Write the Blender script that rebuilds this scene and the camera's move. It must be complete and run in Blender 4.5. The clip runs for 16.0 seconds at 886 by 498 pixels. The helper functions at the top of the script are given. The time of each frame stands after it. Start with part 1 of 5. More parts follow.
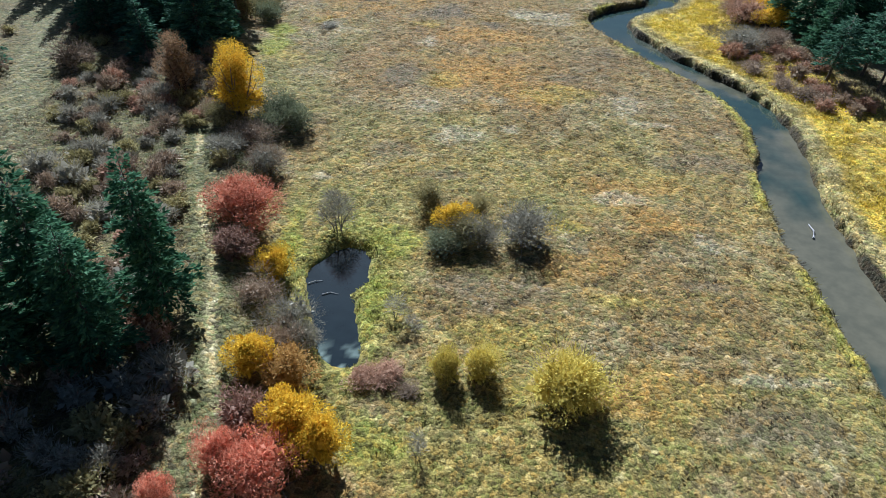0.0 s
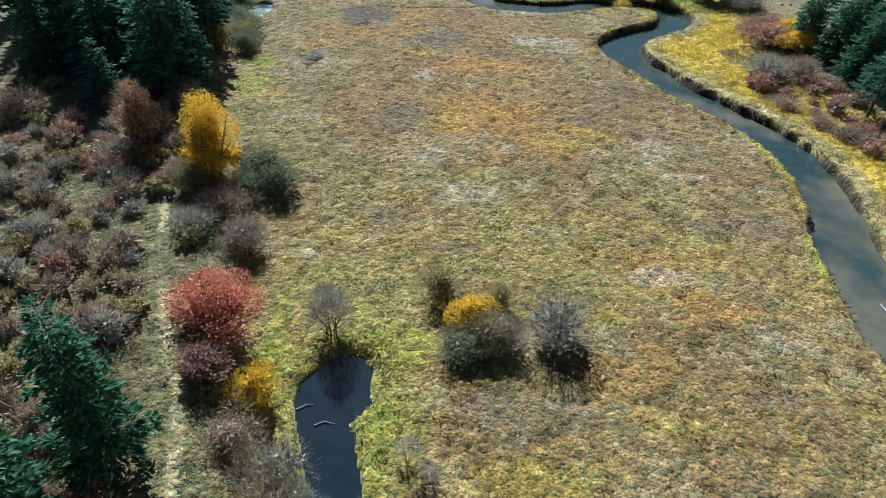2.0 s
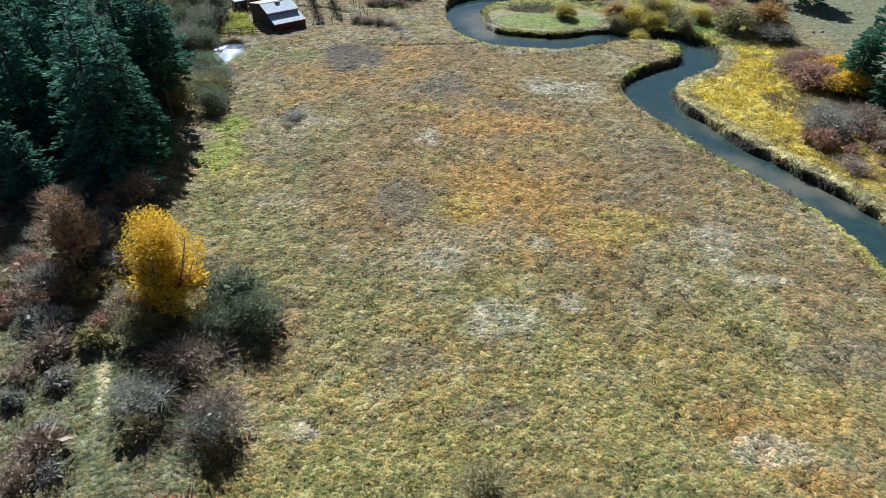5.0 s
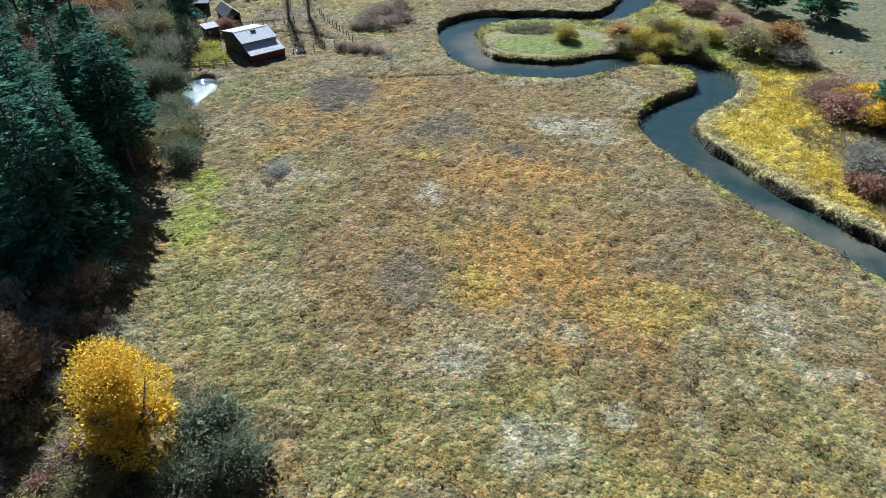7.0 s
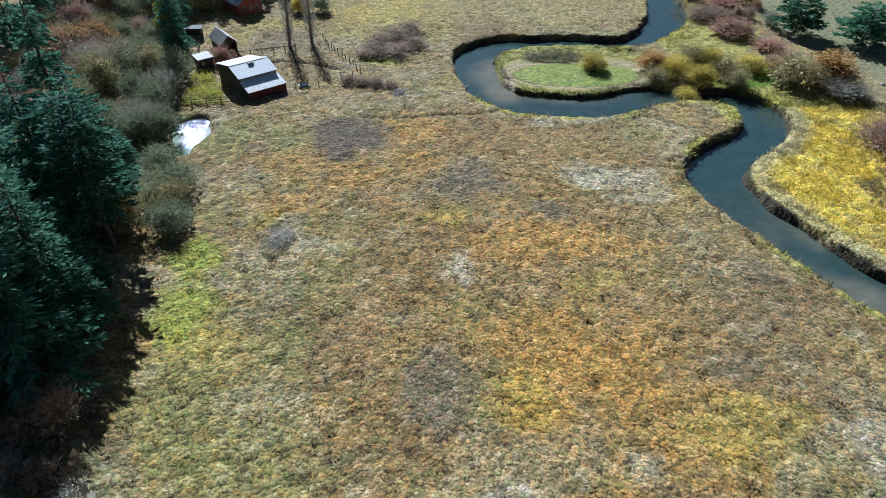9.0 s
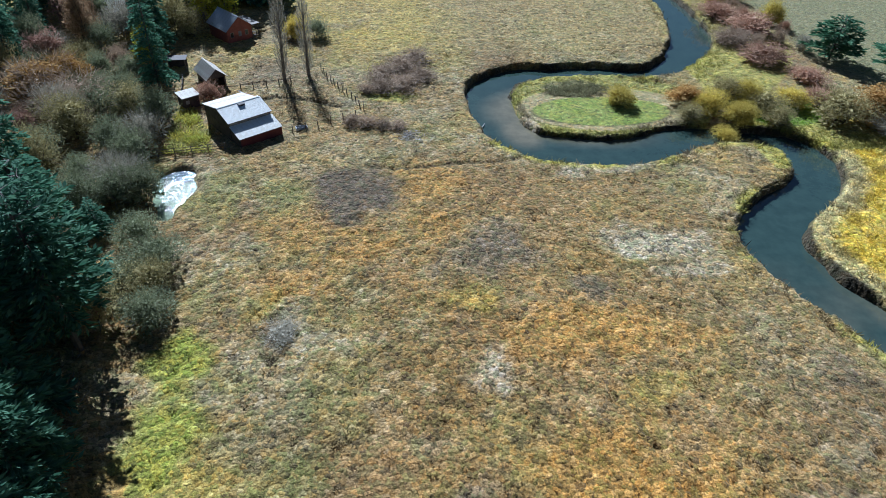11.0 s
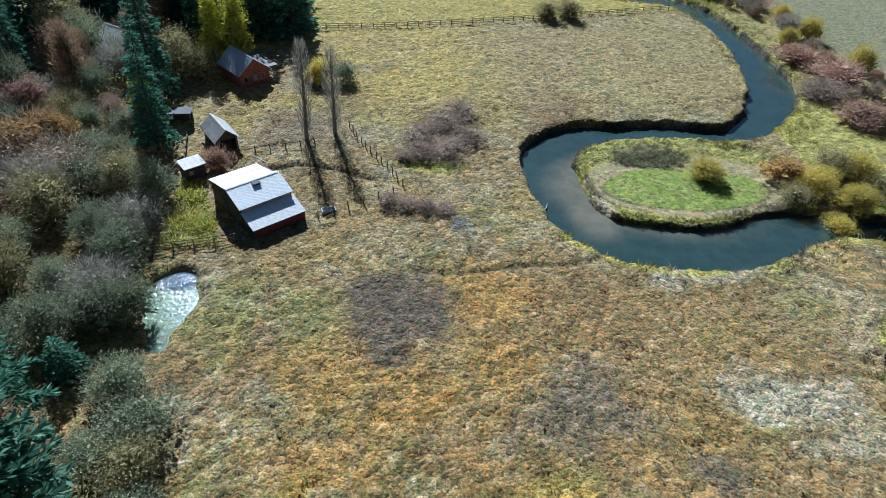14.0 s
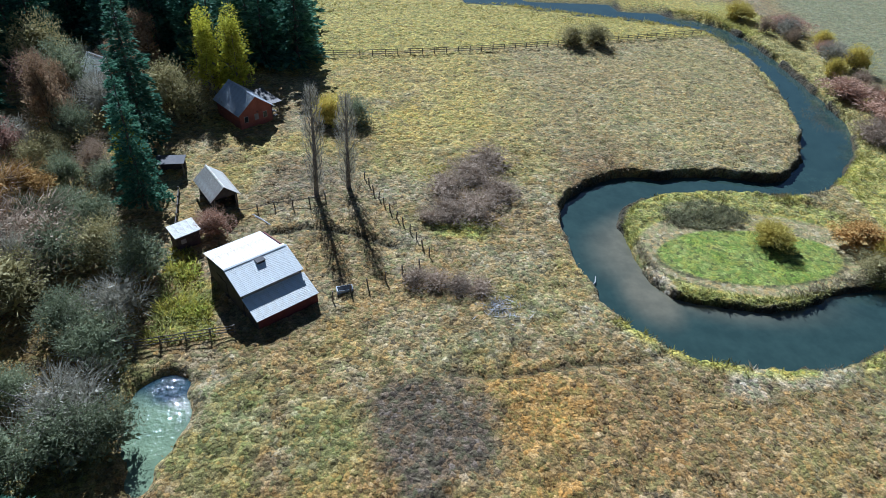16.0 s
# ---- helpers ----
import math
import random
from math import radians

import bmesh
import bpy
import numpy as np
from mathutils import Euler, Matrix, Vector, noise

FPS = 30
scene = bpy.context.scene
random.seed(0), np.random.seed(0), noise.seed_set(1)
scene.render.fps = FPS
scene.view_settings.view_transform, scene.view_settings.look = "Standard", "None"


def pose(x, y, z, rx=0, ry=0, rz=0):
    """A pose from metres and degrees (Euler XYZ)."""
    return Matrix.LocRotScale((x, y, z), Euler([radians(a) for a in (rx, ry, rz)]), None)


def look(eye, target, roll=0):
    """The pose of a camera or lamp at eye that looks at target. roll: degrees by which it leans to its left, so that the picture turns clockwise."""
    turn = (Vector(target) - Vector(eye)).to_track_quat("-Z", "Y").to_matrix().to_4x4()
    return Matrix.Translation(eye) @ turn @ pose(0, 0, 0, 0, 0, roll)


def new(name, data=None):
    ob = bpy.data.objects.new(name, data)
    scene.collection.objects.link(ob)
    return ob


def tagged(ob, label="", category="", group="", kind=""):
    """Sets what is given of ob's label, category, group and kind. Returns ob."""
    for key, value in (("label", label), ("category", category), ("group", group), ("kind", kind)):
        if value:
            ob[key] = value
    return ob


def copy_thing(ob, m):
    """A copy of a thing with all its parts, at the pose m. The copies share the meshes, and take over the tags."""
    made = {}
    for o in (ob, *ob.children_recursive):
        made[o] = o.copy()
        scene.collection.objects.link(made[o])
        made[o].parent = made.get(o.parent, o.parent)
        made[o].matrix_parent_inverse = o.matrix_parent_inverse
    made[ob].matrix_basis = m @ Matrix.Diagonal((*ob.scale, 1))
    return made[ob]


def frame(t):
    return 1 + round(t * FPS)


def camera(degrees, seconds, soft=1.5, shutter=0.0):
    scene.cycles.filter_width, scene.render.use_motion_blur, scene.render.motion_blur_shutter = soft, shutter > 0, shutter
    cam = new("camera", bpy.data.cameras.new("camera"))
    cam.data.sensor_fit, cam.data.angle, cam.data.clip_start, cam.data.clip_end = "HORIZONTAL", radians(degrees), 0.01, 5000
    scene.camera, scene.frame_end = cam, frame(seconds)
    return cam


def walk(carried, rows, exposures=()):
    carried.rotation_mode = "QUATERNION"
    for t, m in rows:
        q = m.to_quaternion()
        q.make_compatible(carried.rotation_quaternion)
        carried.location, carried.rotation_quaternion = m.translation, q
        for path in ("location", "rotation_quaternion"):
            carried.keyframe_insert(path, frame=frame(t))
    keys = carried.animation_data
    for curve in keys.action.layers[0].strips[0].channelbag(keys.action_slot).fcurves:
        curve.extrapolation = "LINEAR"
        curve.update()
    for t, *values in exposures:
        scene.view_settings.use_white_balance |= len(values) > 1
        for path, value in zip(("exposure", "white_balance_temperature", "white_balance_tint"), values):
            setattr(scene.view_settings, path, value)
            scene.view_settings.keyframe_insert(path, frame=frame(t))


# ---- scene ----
cam = camera(71.7, 16.0, 0.6)
ROWS = [
    (0.0, 0.1, -1.311, 43.664, 0.219, -38.35, 2.107),
    (0.5, -0.724, 2.658, 43.742, -0.365, -38.334, 2.147),
    (1.0, -1.534, 6.523, 43.805, -0.694, -38.324, 2.17),
    (1.5, -2.281, 10.431, 43.861, -0.986, -38.319, 2.179),
    (2.0, -3.034, 14.323, 43.918, -1.425, -38.32, 2.176),
    (2.5, -3.762, 18.172, 43.979, -1.717, -38.324, 2.164),
    (3.0, -4.55, 21.946, 44.05, -2.118, -38.333, 2.147),
    (3.5, -5.444, 25.751, 44.131, -2.667, -38.344, 2.127),
    (4.0, -6.245, 29.487, 44.226, -3.07, -38.358, 2.105),
    (6.5, -9.402, 48.206, 44.879, -5.423, -38.445, 2.051),
    (7.0, -10.122, 51.843, 45.033, -6.045, -38.463, 2.063),
    (7.5, -10.792, 55.524, 45.188, -6.34, -38.479, 2.084),
    (8.0, -11.469, 59.348, 45.341, -6.498, -38.495, 2.118),
    (8.5, -12.122, 63.12, 45.49, -6.534, -38.508, 2.163),
    (9.0, -12.761, 66.874, 45.629, -6.494, -38.52, 2.221),
    (11.5, -16.128, 85.766, 46.109, -7.98, -38.537, 2.712),
    (12.0, -16.778, 89.52, 46.15, -8.047, -38.531, 2.849),
    (12.5, -17.448, 93.321, 46.171, -7.856, -38.521, 2.999),
    (13.0, -18.163, 97.18, 46.176, -7.493, -38.508, 3.161),
    (13.5, -18.895, 101.108, 46.166, -7.343, -38.491, 3.333),
    (14.0, -19.661, 104.925, 46.145, -7.08, -38.469, 3.515),
    (14.5, -20.446, 108.718, 46.12, -7.039, -38.444, 3.704),
    (15.0, -21.255, 112.47, 46.097, -7.148, -38.415, 3.901),
    (15.5, -22.088, 116.217, 46.084, -7.397, -38.382, 4.103),
    (16.0, -22.974, 120.051, 46.093, -7.773, -38.345, 4.308),
]


EXPOSURE, SUN_STRENGTH, SKY_STRENGTH = 0.8, 5.0, 0.02


def aim(x, y, z, yaw, pitch, roll):
    return pose(x, y, z, 0, 0, yaw) @ pose(0, 0, 0, 90 + pitch) @ pose(0, 0, 0, 0, 0, roll)


walk(cam, [(row[0], aim(*row[1:])) for row in ROWS], [(t, EXPOSURE, kelvin, 9.0) for t, kelvin in ((0.0, 5120), (7.0, 4920), (12.5, 4830), (16.0, 4760))])

# ---- world and sun ----
SUN_UP, SUN_ROUND = 36.0, -12.7
world = bpy.data.worlds.new("sky")
scene.world = world
world.use_nodes = True
sky = world.node_tree.nodes.new("ShaderNodeTexSky")
sky.sky_type, sky.sun_disc = "NISHITA", False
sky.dust_density, sky.ozone_density = 1.2, 3.0
sky.sun_elevation, sky.sun_rotation = radians(SUN_UP), radians(SUN_ROUND % 360)
background = world.node_tree.nodes["Background"]
background.inputs["Strength"].default_value = SKY_STRENGTH
world.node_tree.links.new(sky.outputs[0], background.inputs["Color"])
to_sun = Vector((math.sin(radians(SUN_ROUND)) * math.cos(radians(SUN_UP)), math.cos(radians(SUN_ROUND)) * math.cos(radians(SUN_UP)), math.sin(radians(SUN_UP))))
sun = new("sun", bpy.data.lights.new("sun", "SUN"))
sun.data.energy, sun.data.angle, sun.data.color = SUN_STRENGTH, radians(0.55), (1.0, 0.96, 0.9)
sun.matrix_world = look(to_sun * 500, (0, 0, 0))


# ---- materials ----
def material(name):
    m = bpy.data.materials.new(name)
    m.use_nodes = True
    t = m.node_tree
    return m, t, t.nodes["Principled BSDF"]


def node(t, kind, **sockets):
    n = t.nodes.new(kind)
    for key, value in sockets.items():
        n.inputs[key.replace("_", " ")].default_value = value
    return n


def noise_node(t, scale, detail=5.0, rough=0.6, space="Object"):
    co = t.nodes.new("ShaderNodeTexCoord")
    n = node(t, "ShaderNodeTexNoise", Scale=scale, Detail=detail, Roughness=rough)
    t.links.new(co.outputs[space], n.inputs["Vector"])
    return n


def ramp(t, fac, stops):
    n = t.nodes.new("ShaderNodeValToRGB")
    e = n.color_ramp.elements
    while len(e) < len(stops):
        e.new(0.5)
    for el, (at, col) in zip(e, stops):
        el.position, el.color = at, (*col, 1)
    t.links.new(fac, n.inputs["Fac"])
    return n.outputs["Color"]


def mix(t, fac, a, b, how="MIX"):
    n = t.nodes.new("ShaderNodeMix")
    n.data_type, n.blend_type = "RGBA", how
    for value, socket in ((fac, n.inputs[0]), (a, n.inputs[6]), (b, n.inputs[7])):
        if isinstance(value, bpy.types.NodeSocket):
            t.links.new(value, socket)
        elif isinstance(value, tuple):
            socket.default_value = (*value, 1)
        else:
            socket.default_value = value
    return n.outputs[2]


def bump(t, shader, height, strength, distance):
    n = node(t, "ShaderNodeBump", Strength=strength, Distance=distance)
    t.links.new(height, n.inputs["Height"])
    t.links.new(n.outputs["Normal"], shader.inputs["Normal"])
    return n


def leaf_material(name, dark, mid, light, through_light=0.27):
    """Leaves or twigs that differ leaf by leaf and plant by plant, and let some sun through."""
    m, t, p = material(name)
    geo, info = t.nodes.new("ShaderNodeNewGeometry"), t.nodes.new("ShaderNodeObjectInfo")
    colour = ramp(t, geo.outputs["Random Per Island"], [(0.0, dark), (0.45, mid), (1.0, light)])
    patch = noise_node(t, 0.7, 2.0)
    colour = mix(t, ramp(t, patch.outputs["Fac"], [(0.4, (0, 0, 0)), (0.75, (0.4, 0.4, 0.4))]), colour, dark)
    shift = node(t, "ShaderNodeHueSaturation")
    t.links.new(colour, shift.inputs["Color"])
    vary = node(t, "ShaderNodeMapRange", To_Min=0.85, To_Max=1.2)
    t.links.new(info.outputs["Random"], vary.inputs["Value"])
    t.links.new(vary.outputs[0], shift.inputs["Value"])
    colour = shift.outputs["Color"]
    t.links.new(colour, p.inputs["Base Color"])
    p.inputs["Roughness"].default_value = 0.8
    p.inputs["Specular IOR Level"].default_value = 0.1
    if through_light:
        glow, both = t.nodes.new("ShaderNodeBsdfTranslucent"), t.nodes.new("ShaderNodeMixShader")
        t.links.new(colour, glow.inputs["Color"])
        both.inputs["Fac"].default_value = through_light
        t.links.new(p.outputs[0], both.inputs[1])
        t.links.new(glow.outputs[0], both.inputs[2])
        t.links.new(both.outputs[0], t.nodes["Material Output"].inputs["Surface"])
    return m


def grained(name, a, b, scale, rough=0.8, metal=0.0, relief=0.3, distance=0.02, space="Object"):
    m, t, p = material(name)
    n, fine = noise_node(t, scale, 6.0, 0.65, space), noise_node(t, scale * 9, 3.0, 0.6, space)
    colour = ramp(t, n.outputs["Fac"], [(0.3, a), (0.7, b)])
    colour = mix(t, 0.35, colour, ramp(t, fine.outputs["Fac"], [(0.3, (0.35, 0.35, 0.35)), (0.7, (1, 1, 1))]), "MULTIPLY")
    t.links.new(colour, p.inputs["Base Color"])
    p.inputs["Roughness"].default_value, p.inputs["Metallic"].default_value = rough, metal
    bump(t, p, fine.outputs["Fac"], relief, distance)
    return m


def ground_material():
    m, t, p = material("meadow_soil_and_grass")
    tint = t.nodes.new("ShaderNodeAttribute")
    tint.attribute_name = "tint"
    clump, blade = noise_node(t, 1.1, 6.0, 0.7), noise_node(t, 4.5, 4.0, 0.8)
    warp, co = noise_node(t, 3.0, 2.0), t.nodes.new("ShaderNodeTexCoord")
    shifted = t.nodes.new("ShaderNodeVectorMath")
    shifted.operation = "MULTIPLY_ADD"
    shifted.inputs[1].default_value = (0.5, 0.5, 0.5)
    t.links.new(warp.outputs["Color"], shifted.inputs[0])
    t.links.new(co.outputs["Object"], shifted.inputs[2])
    tuft = node(t, "ShaderNodeTexVoronoi", Scale=2.1)
    t.links.new(shifted.outputs[0], tuft.inputs["Vector"])
    pick = t.nodes.new("ShaderNodeSeparateColor")
    t.links.new(tuft.outputs["Color"], pick.inputs[0])
    # each tuft has its own shade, from bleached straw to rust and olive
    own = ramp(t, pick.outputs[0], [(0.0, (0.5, 0.46, 0.42)), (0.25, (0.85, 0.95, 0.62)), (0.5, (1.0, 0.95, 0.8)), (0.75, (1.28, 1.04, 0.64)), (1.0, (1.5, 1.48, 1.45))])
    colour = mix(t, 1.0, tint.outputs["Color"], own, "MULTIPLY")
    colour = mix(t, 1.0, colour, ramp(t, clump.outputs["Fac"], [(0.3, (0.62, 0.6, 0.58)), (0.5, (0.98, 0.98, 0.95)), (0.72, (1.35, 1.3, 1.25))]), "MULTIPLY")
    colour = mix(t, 1.0, colour, ramp(t, blade.outputs["Fac"], [(0.32, (0.3, 0.3, 0.28)), (0.5, (0.98, 0.98, 0.95)), (0.66, (1.65, 1.62, 1.55))]), "MULTIPLY")
    t.links.new(colour, p.inputs["Base Color"])
    p.inputs["Roughness"].default_value = 0.9
    p.inputs["Specular IOR Level"].default_value = 0.15
    p.inputs["Sheen Weight"].default_value, p.inputs["Sheen Roughness"].default_value = 0.25, 0.35
    p.inputs["Sheen Tint"].default_value = (1.0, 0.86, 0.55, 1)
    mound = ramp(t, tuft.outputs["Distance"], [(0.0, (1, 1, 1)), (0.75, (0, 0, 0))])
    relief = bump(t, p, mix(t, 0.45, mound, blade.outputs["Fac"]), 1.0, 0.3)
    t.links.new(tint.outputs["Alpha"], relief.inputs["Strength"])
    return m


def blade_material():
    m, t, p = material("grass_blades")
    tint, geo = t.nodes.new("ShaderNodeAttribute"), t.nodes.new("ShaderNodeNewGeometry")
    tint.attribute_name = "tint"
    colour = mix(t, 1.0, tint.outputs["Color"], ramp(t, geo.outputs["Random Per Island"], [(0.0, (0.7, 0.7, 0.66)), (1.0, (1.3, 1.3, 1.25))]), "MULTIPLY")
    t.links.new(colour, p.inputs["Base Color"])
    p.inputs["Roughness"].default_value = 0.7
    p.inputs["Specular IOR Level"].default_value = 0.2
    glow, both = t.nodes.new("ShaderNodeBsdfTranslucent"), t.nodes.new("ShaderNodeMixShader")
    t.links.new(colour, glow.inputs["Color"])
    both.inputs["Fac"].default_value = 0.42
    t.links.new(p.outputs[0], both.inputs[1])
    t.links.new(glow.outputs[0], both.inputs[2])
    t.links.new(both.outputs[0], t.nodes["Material Output"].inputs["Surface"])
    return m


def water_material(name, ripple, rough, wave_scale=2.2):
    """Clear water over a bed whose colour lies in the sheet's own tint."""
    m, t, p = material(name)
    tint = t.nodes.new("ShaderNodeAttribute")
    tint.attribute_name = "tint"
    bed, wave = noise_node(t, 0.5, 5.0, 0.6), noise_node(t, wave_scale, 3.0, 0.6)
    t.links.new(mix(t, 1.0, tint.outputs["Color"], ramp(t, bed.outputs["Fac"], [(0.36, (0.85, 0.86, 0.86)), (0.64, (1.12, 1.1, 1.08))]), "MULTIPLY"), p.inputs["Base Color"])
    p.inputs["Roughness"].default_value, p.inputs["IOR"].default_value = rough, 1.33
    p.inputs["Specular IOR Level"].default_value = 1.0
    bump(t, p, wave.outputs["Fac"], ripple, 0.1)
    return m


def metal_roof_material(name, clean, stain, rough):
    m, t, p = material(name)
    big, fine = noise_node(t, 0.6, 5.0, 0.7), noise_node(t, 6.0, 4.0, 0.6)
    colour = ramp(t, big.outputs["Fac"], [(0.42, clean), (0.68, stain)])
    colour = mix(t, 0.18, colour, ramp(t, fine.outputs["Fac"], [(0.3, (0.5, 0.5, 0.5)), (0.6, (1, 1, 1))]), "MULTIPLY")
    t.links.new(colour, p.inputs["Base Color"])
    p.inputs["Roughness"].default_value, p.inputs["Metallic"].default_value = rough, 0.0
    bump(t, p, fine.outputs["Fac"], 0.2, 0.01)
    return m


GROUND, BLADES = ground_material(), blade_material()
RIVER = water_material("river_water", 0.05, 0.03)
CALM = water_material("calm_pond_water", 0.03, 0.02)
RIPPLED = water_material("rippled_pond_water", 0.8, 0.05, 2.2)
BARK = grained("bark", (0.05, 0.04, 0.032), (0.13, 0.105, 0.085), 3.0)
PALE_BARK = grained("pale_bark", (0.13, 0.11, 0.095), (0.28, 0.25, 0.22), 3.0)
OLD_WOOD = grained("weathered_wood", (0.09, 0.075, 0.06), (0.22, 0.19, 0.16), 2.0)
RED_BOARDS = grained("faded_red_boards", (0.11, 0.02, 0.018), (0.19, 0.04, 0.032), 1.5)
CABIN_BOARDS = grained("red_brown_boards", (0.22, 0.06, 0.04), (0.34, 0.11, 0.08), 1.5)
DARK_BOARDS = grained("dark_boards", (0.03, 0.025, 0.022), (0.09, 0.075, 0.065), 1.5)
GREY_BOARDS = grained("grey_boards", (0.2, 0.19, 0.17), (0.42, 0.4, 0.37), 1.5)
ROOF_PALE = metal_roof_material("pale_roof_metal", (0.9, 0.89, 0.83), (0.78, 0.74, 0.64), 0.45)
ROOF_RUST = metal_roof_material("rusty_roof_metal", (0.84, 0.8, 0.7), (0.56, 0.44, 0.31), 0.5)
ROOF_GREY = metal_roof_material("grey_roof_metal", (0.5, 0.52, 0.53), (0.36, 0.37, 0.37), 0.5)
STONE = grained("pale_stone", (0.3, 0.28, 0.26), (0.55, 0.53, 0.5), 2.0)
GLASS_DARK, _t, _p = material("window_glass")
_p.inputs["Base Color"].default_value, _p.inputs["Roughness"].default_value = (0.02, 0.025, 0.03, 1), 0.05

LEAVES = {
    "red": leaf_material("red_leaves", (0.42, 0.13, 0.075), (0.76, 0.3, 0.17), (0.86, 0.48, 0.31)),
    "maroon": leaf_material("maroon_leaves", (0.18, 0.1, 0.07), (0.33, 0.2, 0.14), (0.46, 0.31, 0.23)),
    "yellow": leaf_material("yellow_leaves", (0.5, 0.3, 0.015), (0.8, 0.54, 0.03), (0.9, 0.68, 0.08)),
    "orange": leaf_material("orange_leaves", (0.26, 0.14, 0.04), (0.44, 0.27, 0.08), (0.6, 0.4, 0.14)),
    "tan": leaf_material("tan_leaves", (0.22, 0.14, 0.08), (0.36, 0.24, 0.13), (0.5, 0.35, 0.2)),
    "gold": leaf_material("yellow_green_leaves", (0.4, 0.33, 0.06), (0.62, 0.5, 0.1), (0.76, 0.63, 0.16)),
    "lime": leaf_material("lime_leaves", (0.36, 0.35, 0.03), (0.6, 0.58, 0.05), (0.75, 0.7, 0.1)),
    "willow": leaf_material("grey_green_leaves", (0.12, 0.14, 0.075), (0.22, 0.24, 0.13), (0.36, 0.37, 0.22)),
    "olive": leaf_material("olive_leaves", (0.2, 0.175, 0.07), (0.36, 0.31, 0.13), (0.5, 0.43, 0.21)),
    "brown": leaf_material("brown_twigs", (0.21, 0.15, 0.095), (0.36, 0.265, 0.175), (0.48, 0.38, 0.27), 0.2),
    "grey": leaf_material("grey_twigs", (0.2, 0.185, 0.135), (0.36, 0.33, 0.245), (0.52, 0.475, 0.37), 0.2),
    "rust": leaf_material("rusty_twigs", (0.28, 0.16, 0.1), (0.46, 0.28, 0.18), (0.6, 0.42, 0.29), 0.25),
    "needles": leaf_material("dark_needles", (0.04, 0.1, 0.06), (0.09, 0.185, 0.11), (0.165, 0.29, 0.18), 0.35),
    "pine": leaf_material("pine_needles", (0.04, 0.1, 0.055), (0.085, 0.185, 0.095), (0.15, 0.28, 0.14), 0.33),
}

# ---- lie of the land ----
# centre line of the river and half its width, upstream part last
RIVER_LOWER = [(46, -60, 4.5), (44.5, 10, 4.4), (44.8, 47, 4.3), (46.2, 68, 4.2), (49.5, 79.2, 3.9), (51.1, 90, 3.9), (49.5, 101.2, 3.9), (44, 111.5, 3.9),
               (38.8, 122, 4.0), (34.6, 136, 4.6), (37.5, 143, 4.2), (42.5, 147.3, 3.6), (48.3, 151.5, 3.5), (51.9, 158, 4.2), (50.2, 163.8, 4.0), (42.4, 166.4, 3.0)]
RIVER_UPPER = [(34.6, 166.3, 4.2), (26.5, 163, 4.6), (18.8, 162.5, 5.0), (11, 164.5, 4.9), (6.5, 168.5, 4.3), (5, 176.5, 3.9), (5.2, 183.5, 4.3), (7.8, 188.6, 4.0), (12.4, 191.8, 3.6),
               (19, 193.2, 2.8), (28.7, 193.4, 2.6), (38, 192.3, 2.9), (45.3, 196.8, 3.3), (52.2, 205, 4.3), (57, 215.3, 4.8), (59.7, 229, 4.1), (60.8, 244.5, 3.8), (58.8, 260, 4.6),
               (51.4, 267.5, 5.6), (38.5, 273, 6.3), (23.5, 277, 6), (0, 285, 6), (-60, 300, 6)]
WATER, POND_WATER = -1.1, -0.4


def curve_through(points, step):
    """A smooth line through points, sampled about every step metres."""
    p = np.array(points, float)
    p = np.vstack([2 * p[0] - p[1], p, 2 * p[-1] - p[-2]])
    out = []
    for a, b, c, d in zip(p, p[1:], p[2:], p[3:]):
        n = max(2, int(np.linalg.norm((c - b)[:2]) / step))
        for u in np.arange(n) / n:
            out.append(0.5 * (2 * b + (c - a) * u + (2 * a - 5 * b + 4 * c - d) * u * u + (3 * b - a - 3 * c + d) * u ** 3))
    out.append(p[-2])
    return np.array(out)


def distance_to(line, x, y):
    """Distance from points to a sampled line, less the line's half width where it has one."""
    best = np.full(x.shape, 1e6)
    for row in line:
        best = np.minimum(best, np.hypot(x - row[0], y - row[1]) - (row[2] if len(row) > 2 else 0.0))
    return best


def value_noise(x, y, size, seed):
    u, v = x / size, y / size
    i, j = np.floor(u).astype(np.int64), np.floor(v).astype(np.int64)
    f, g = u - i, v - j
    f, g = f * f * (3 - 2 * f), g * g * (3 - 2 * g)

    def rnd(a, b):
        h = (a * 374761393 + b * 668265263 + seed * 974634777) & 0x7FFFFFFF
        h = ((h ^ (h >> 13)) * 1274126177) & 0x7FFFFFFF
        return ((h ^ (h >> 16)) & 0xFFFF) / 65535.0

    return (rnd(i, j) * (1 - f) + rnd(i + 1, j) * f) * (1 - g) + (rnd(i, j + 1) * (1 - f) + rnd(i + 1, j + 1) * f) * g


def fbm(x, y, size, seed):
    return sum(value_noise(x, y, size / 2 ** k, seed + k) * 0.5 ** (k + 1) for k in range(4)) / 0.9375


def smooth(v, a, b):
    u = np.clip((v - a) / (b - a), 0, 1)
    return u * u * (3 - 2 * u)


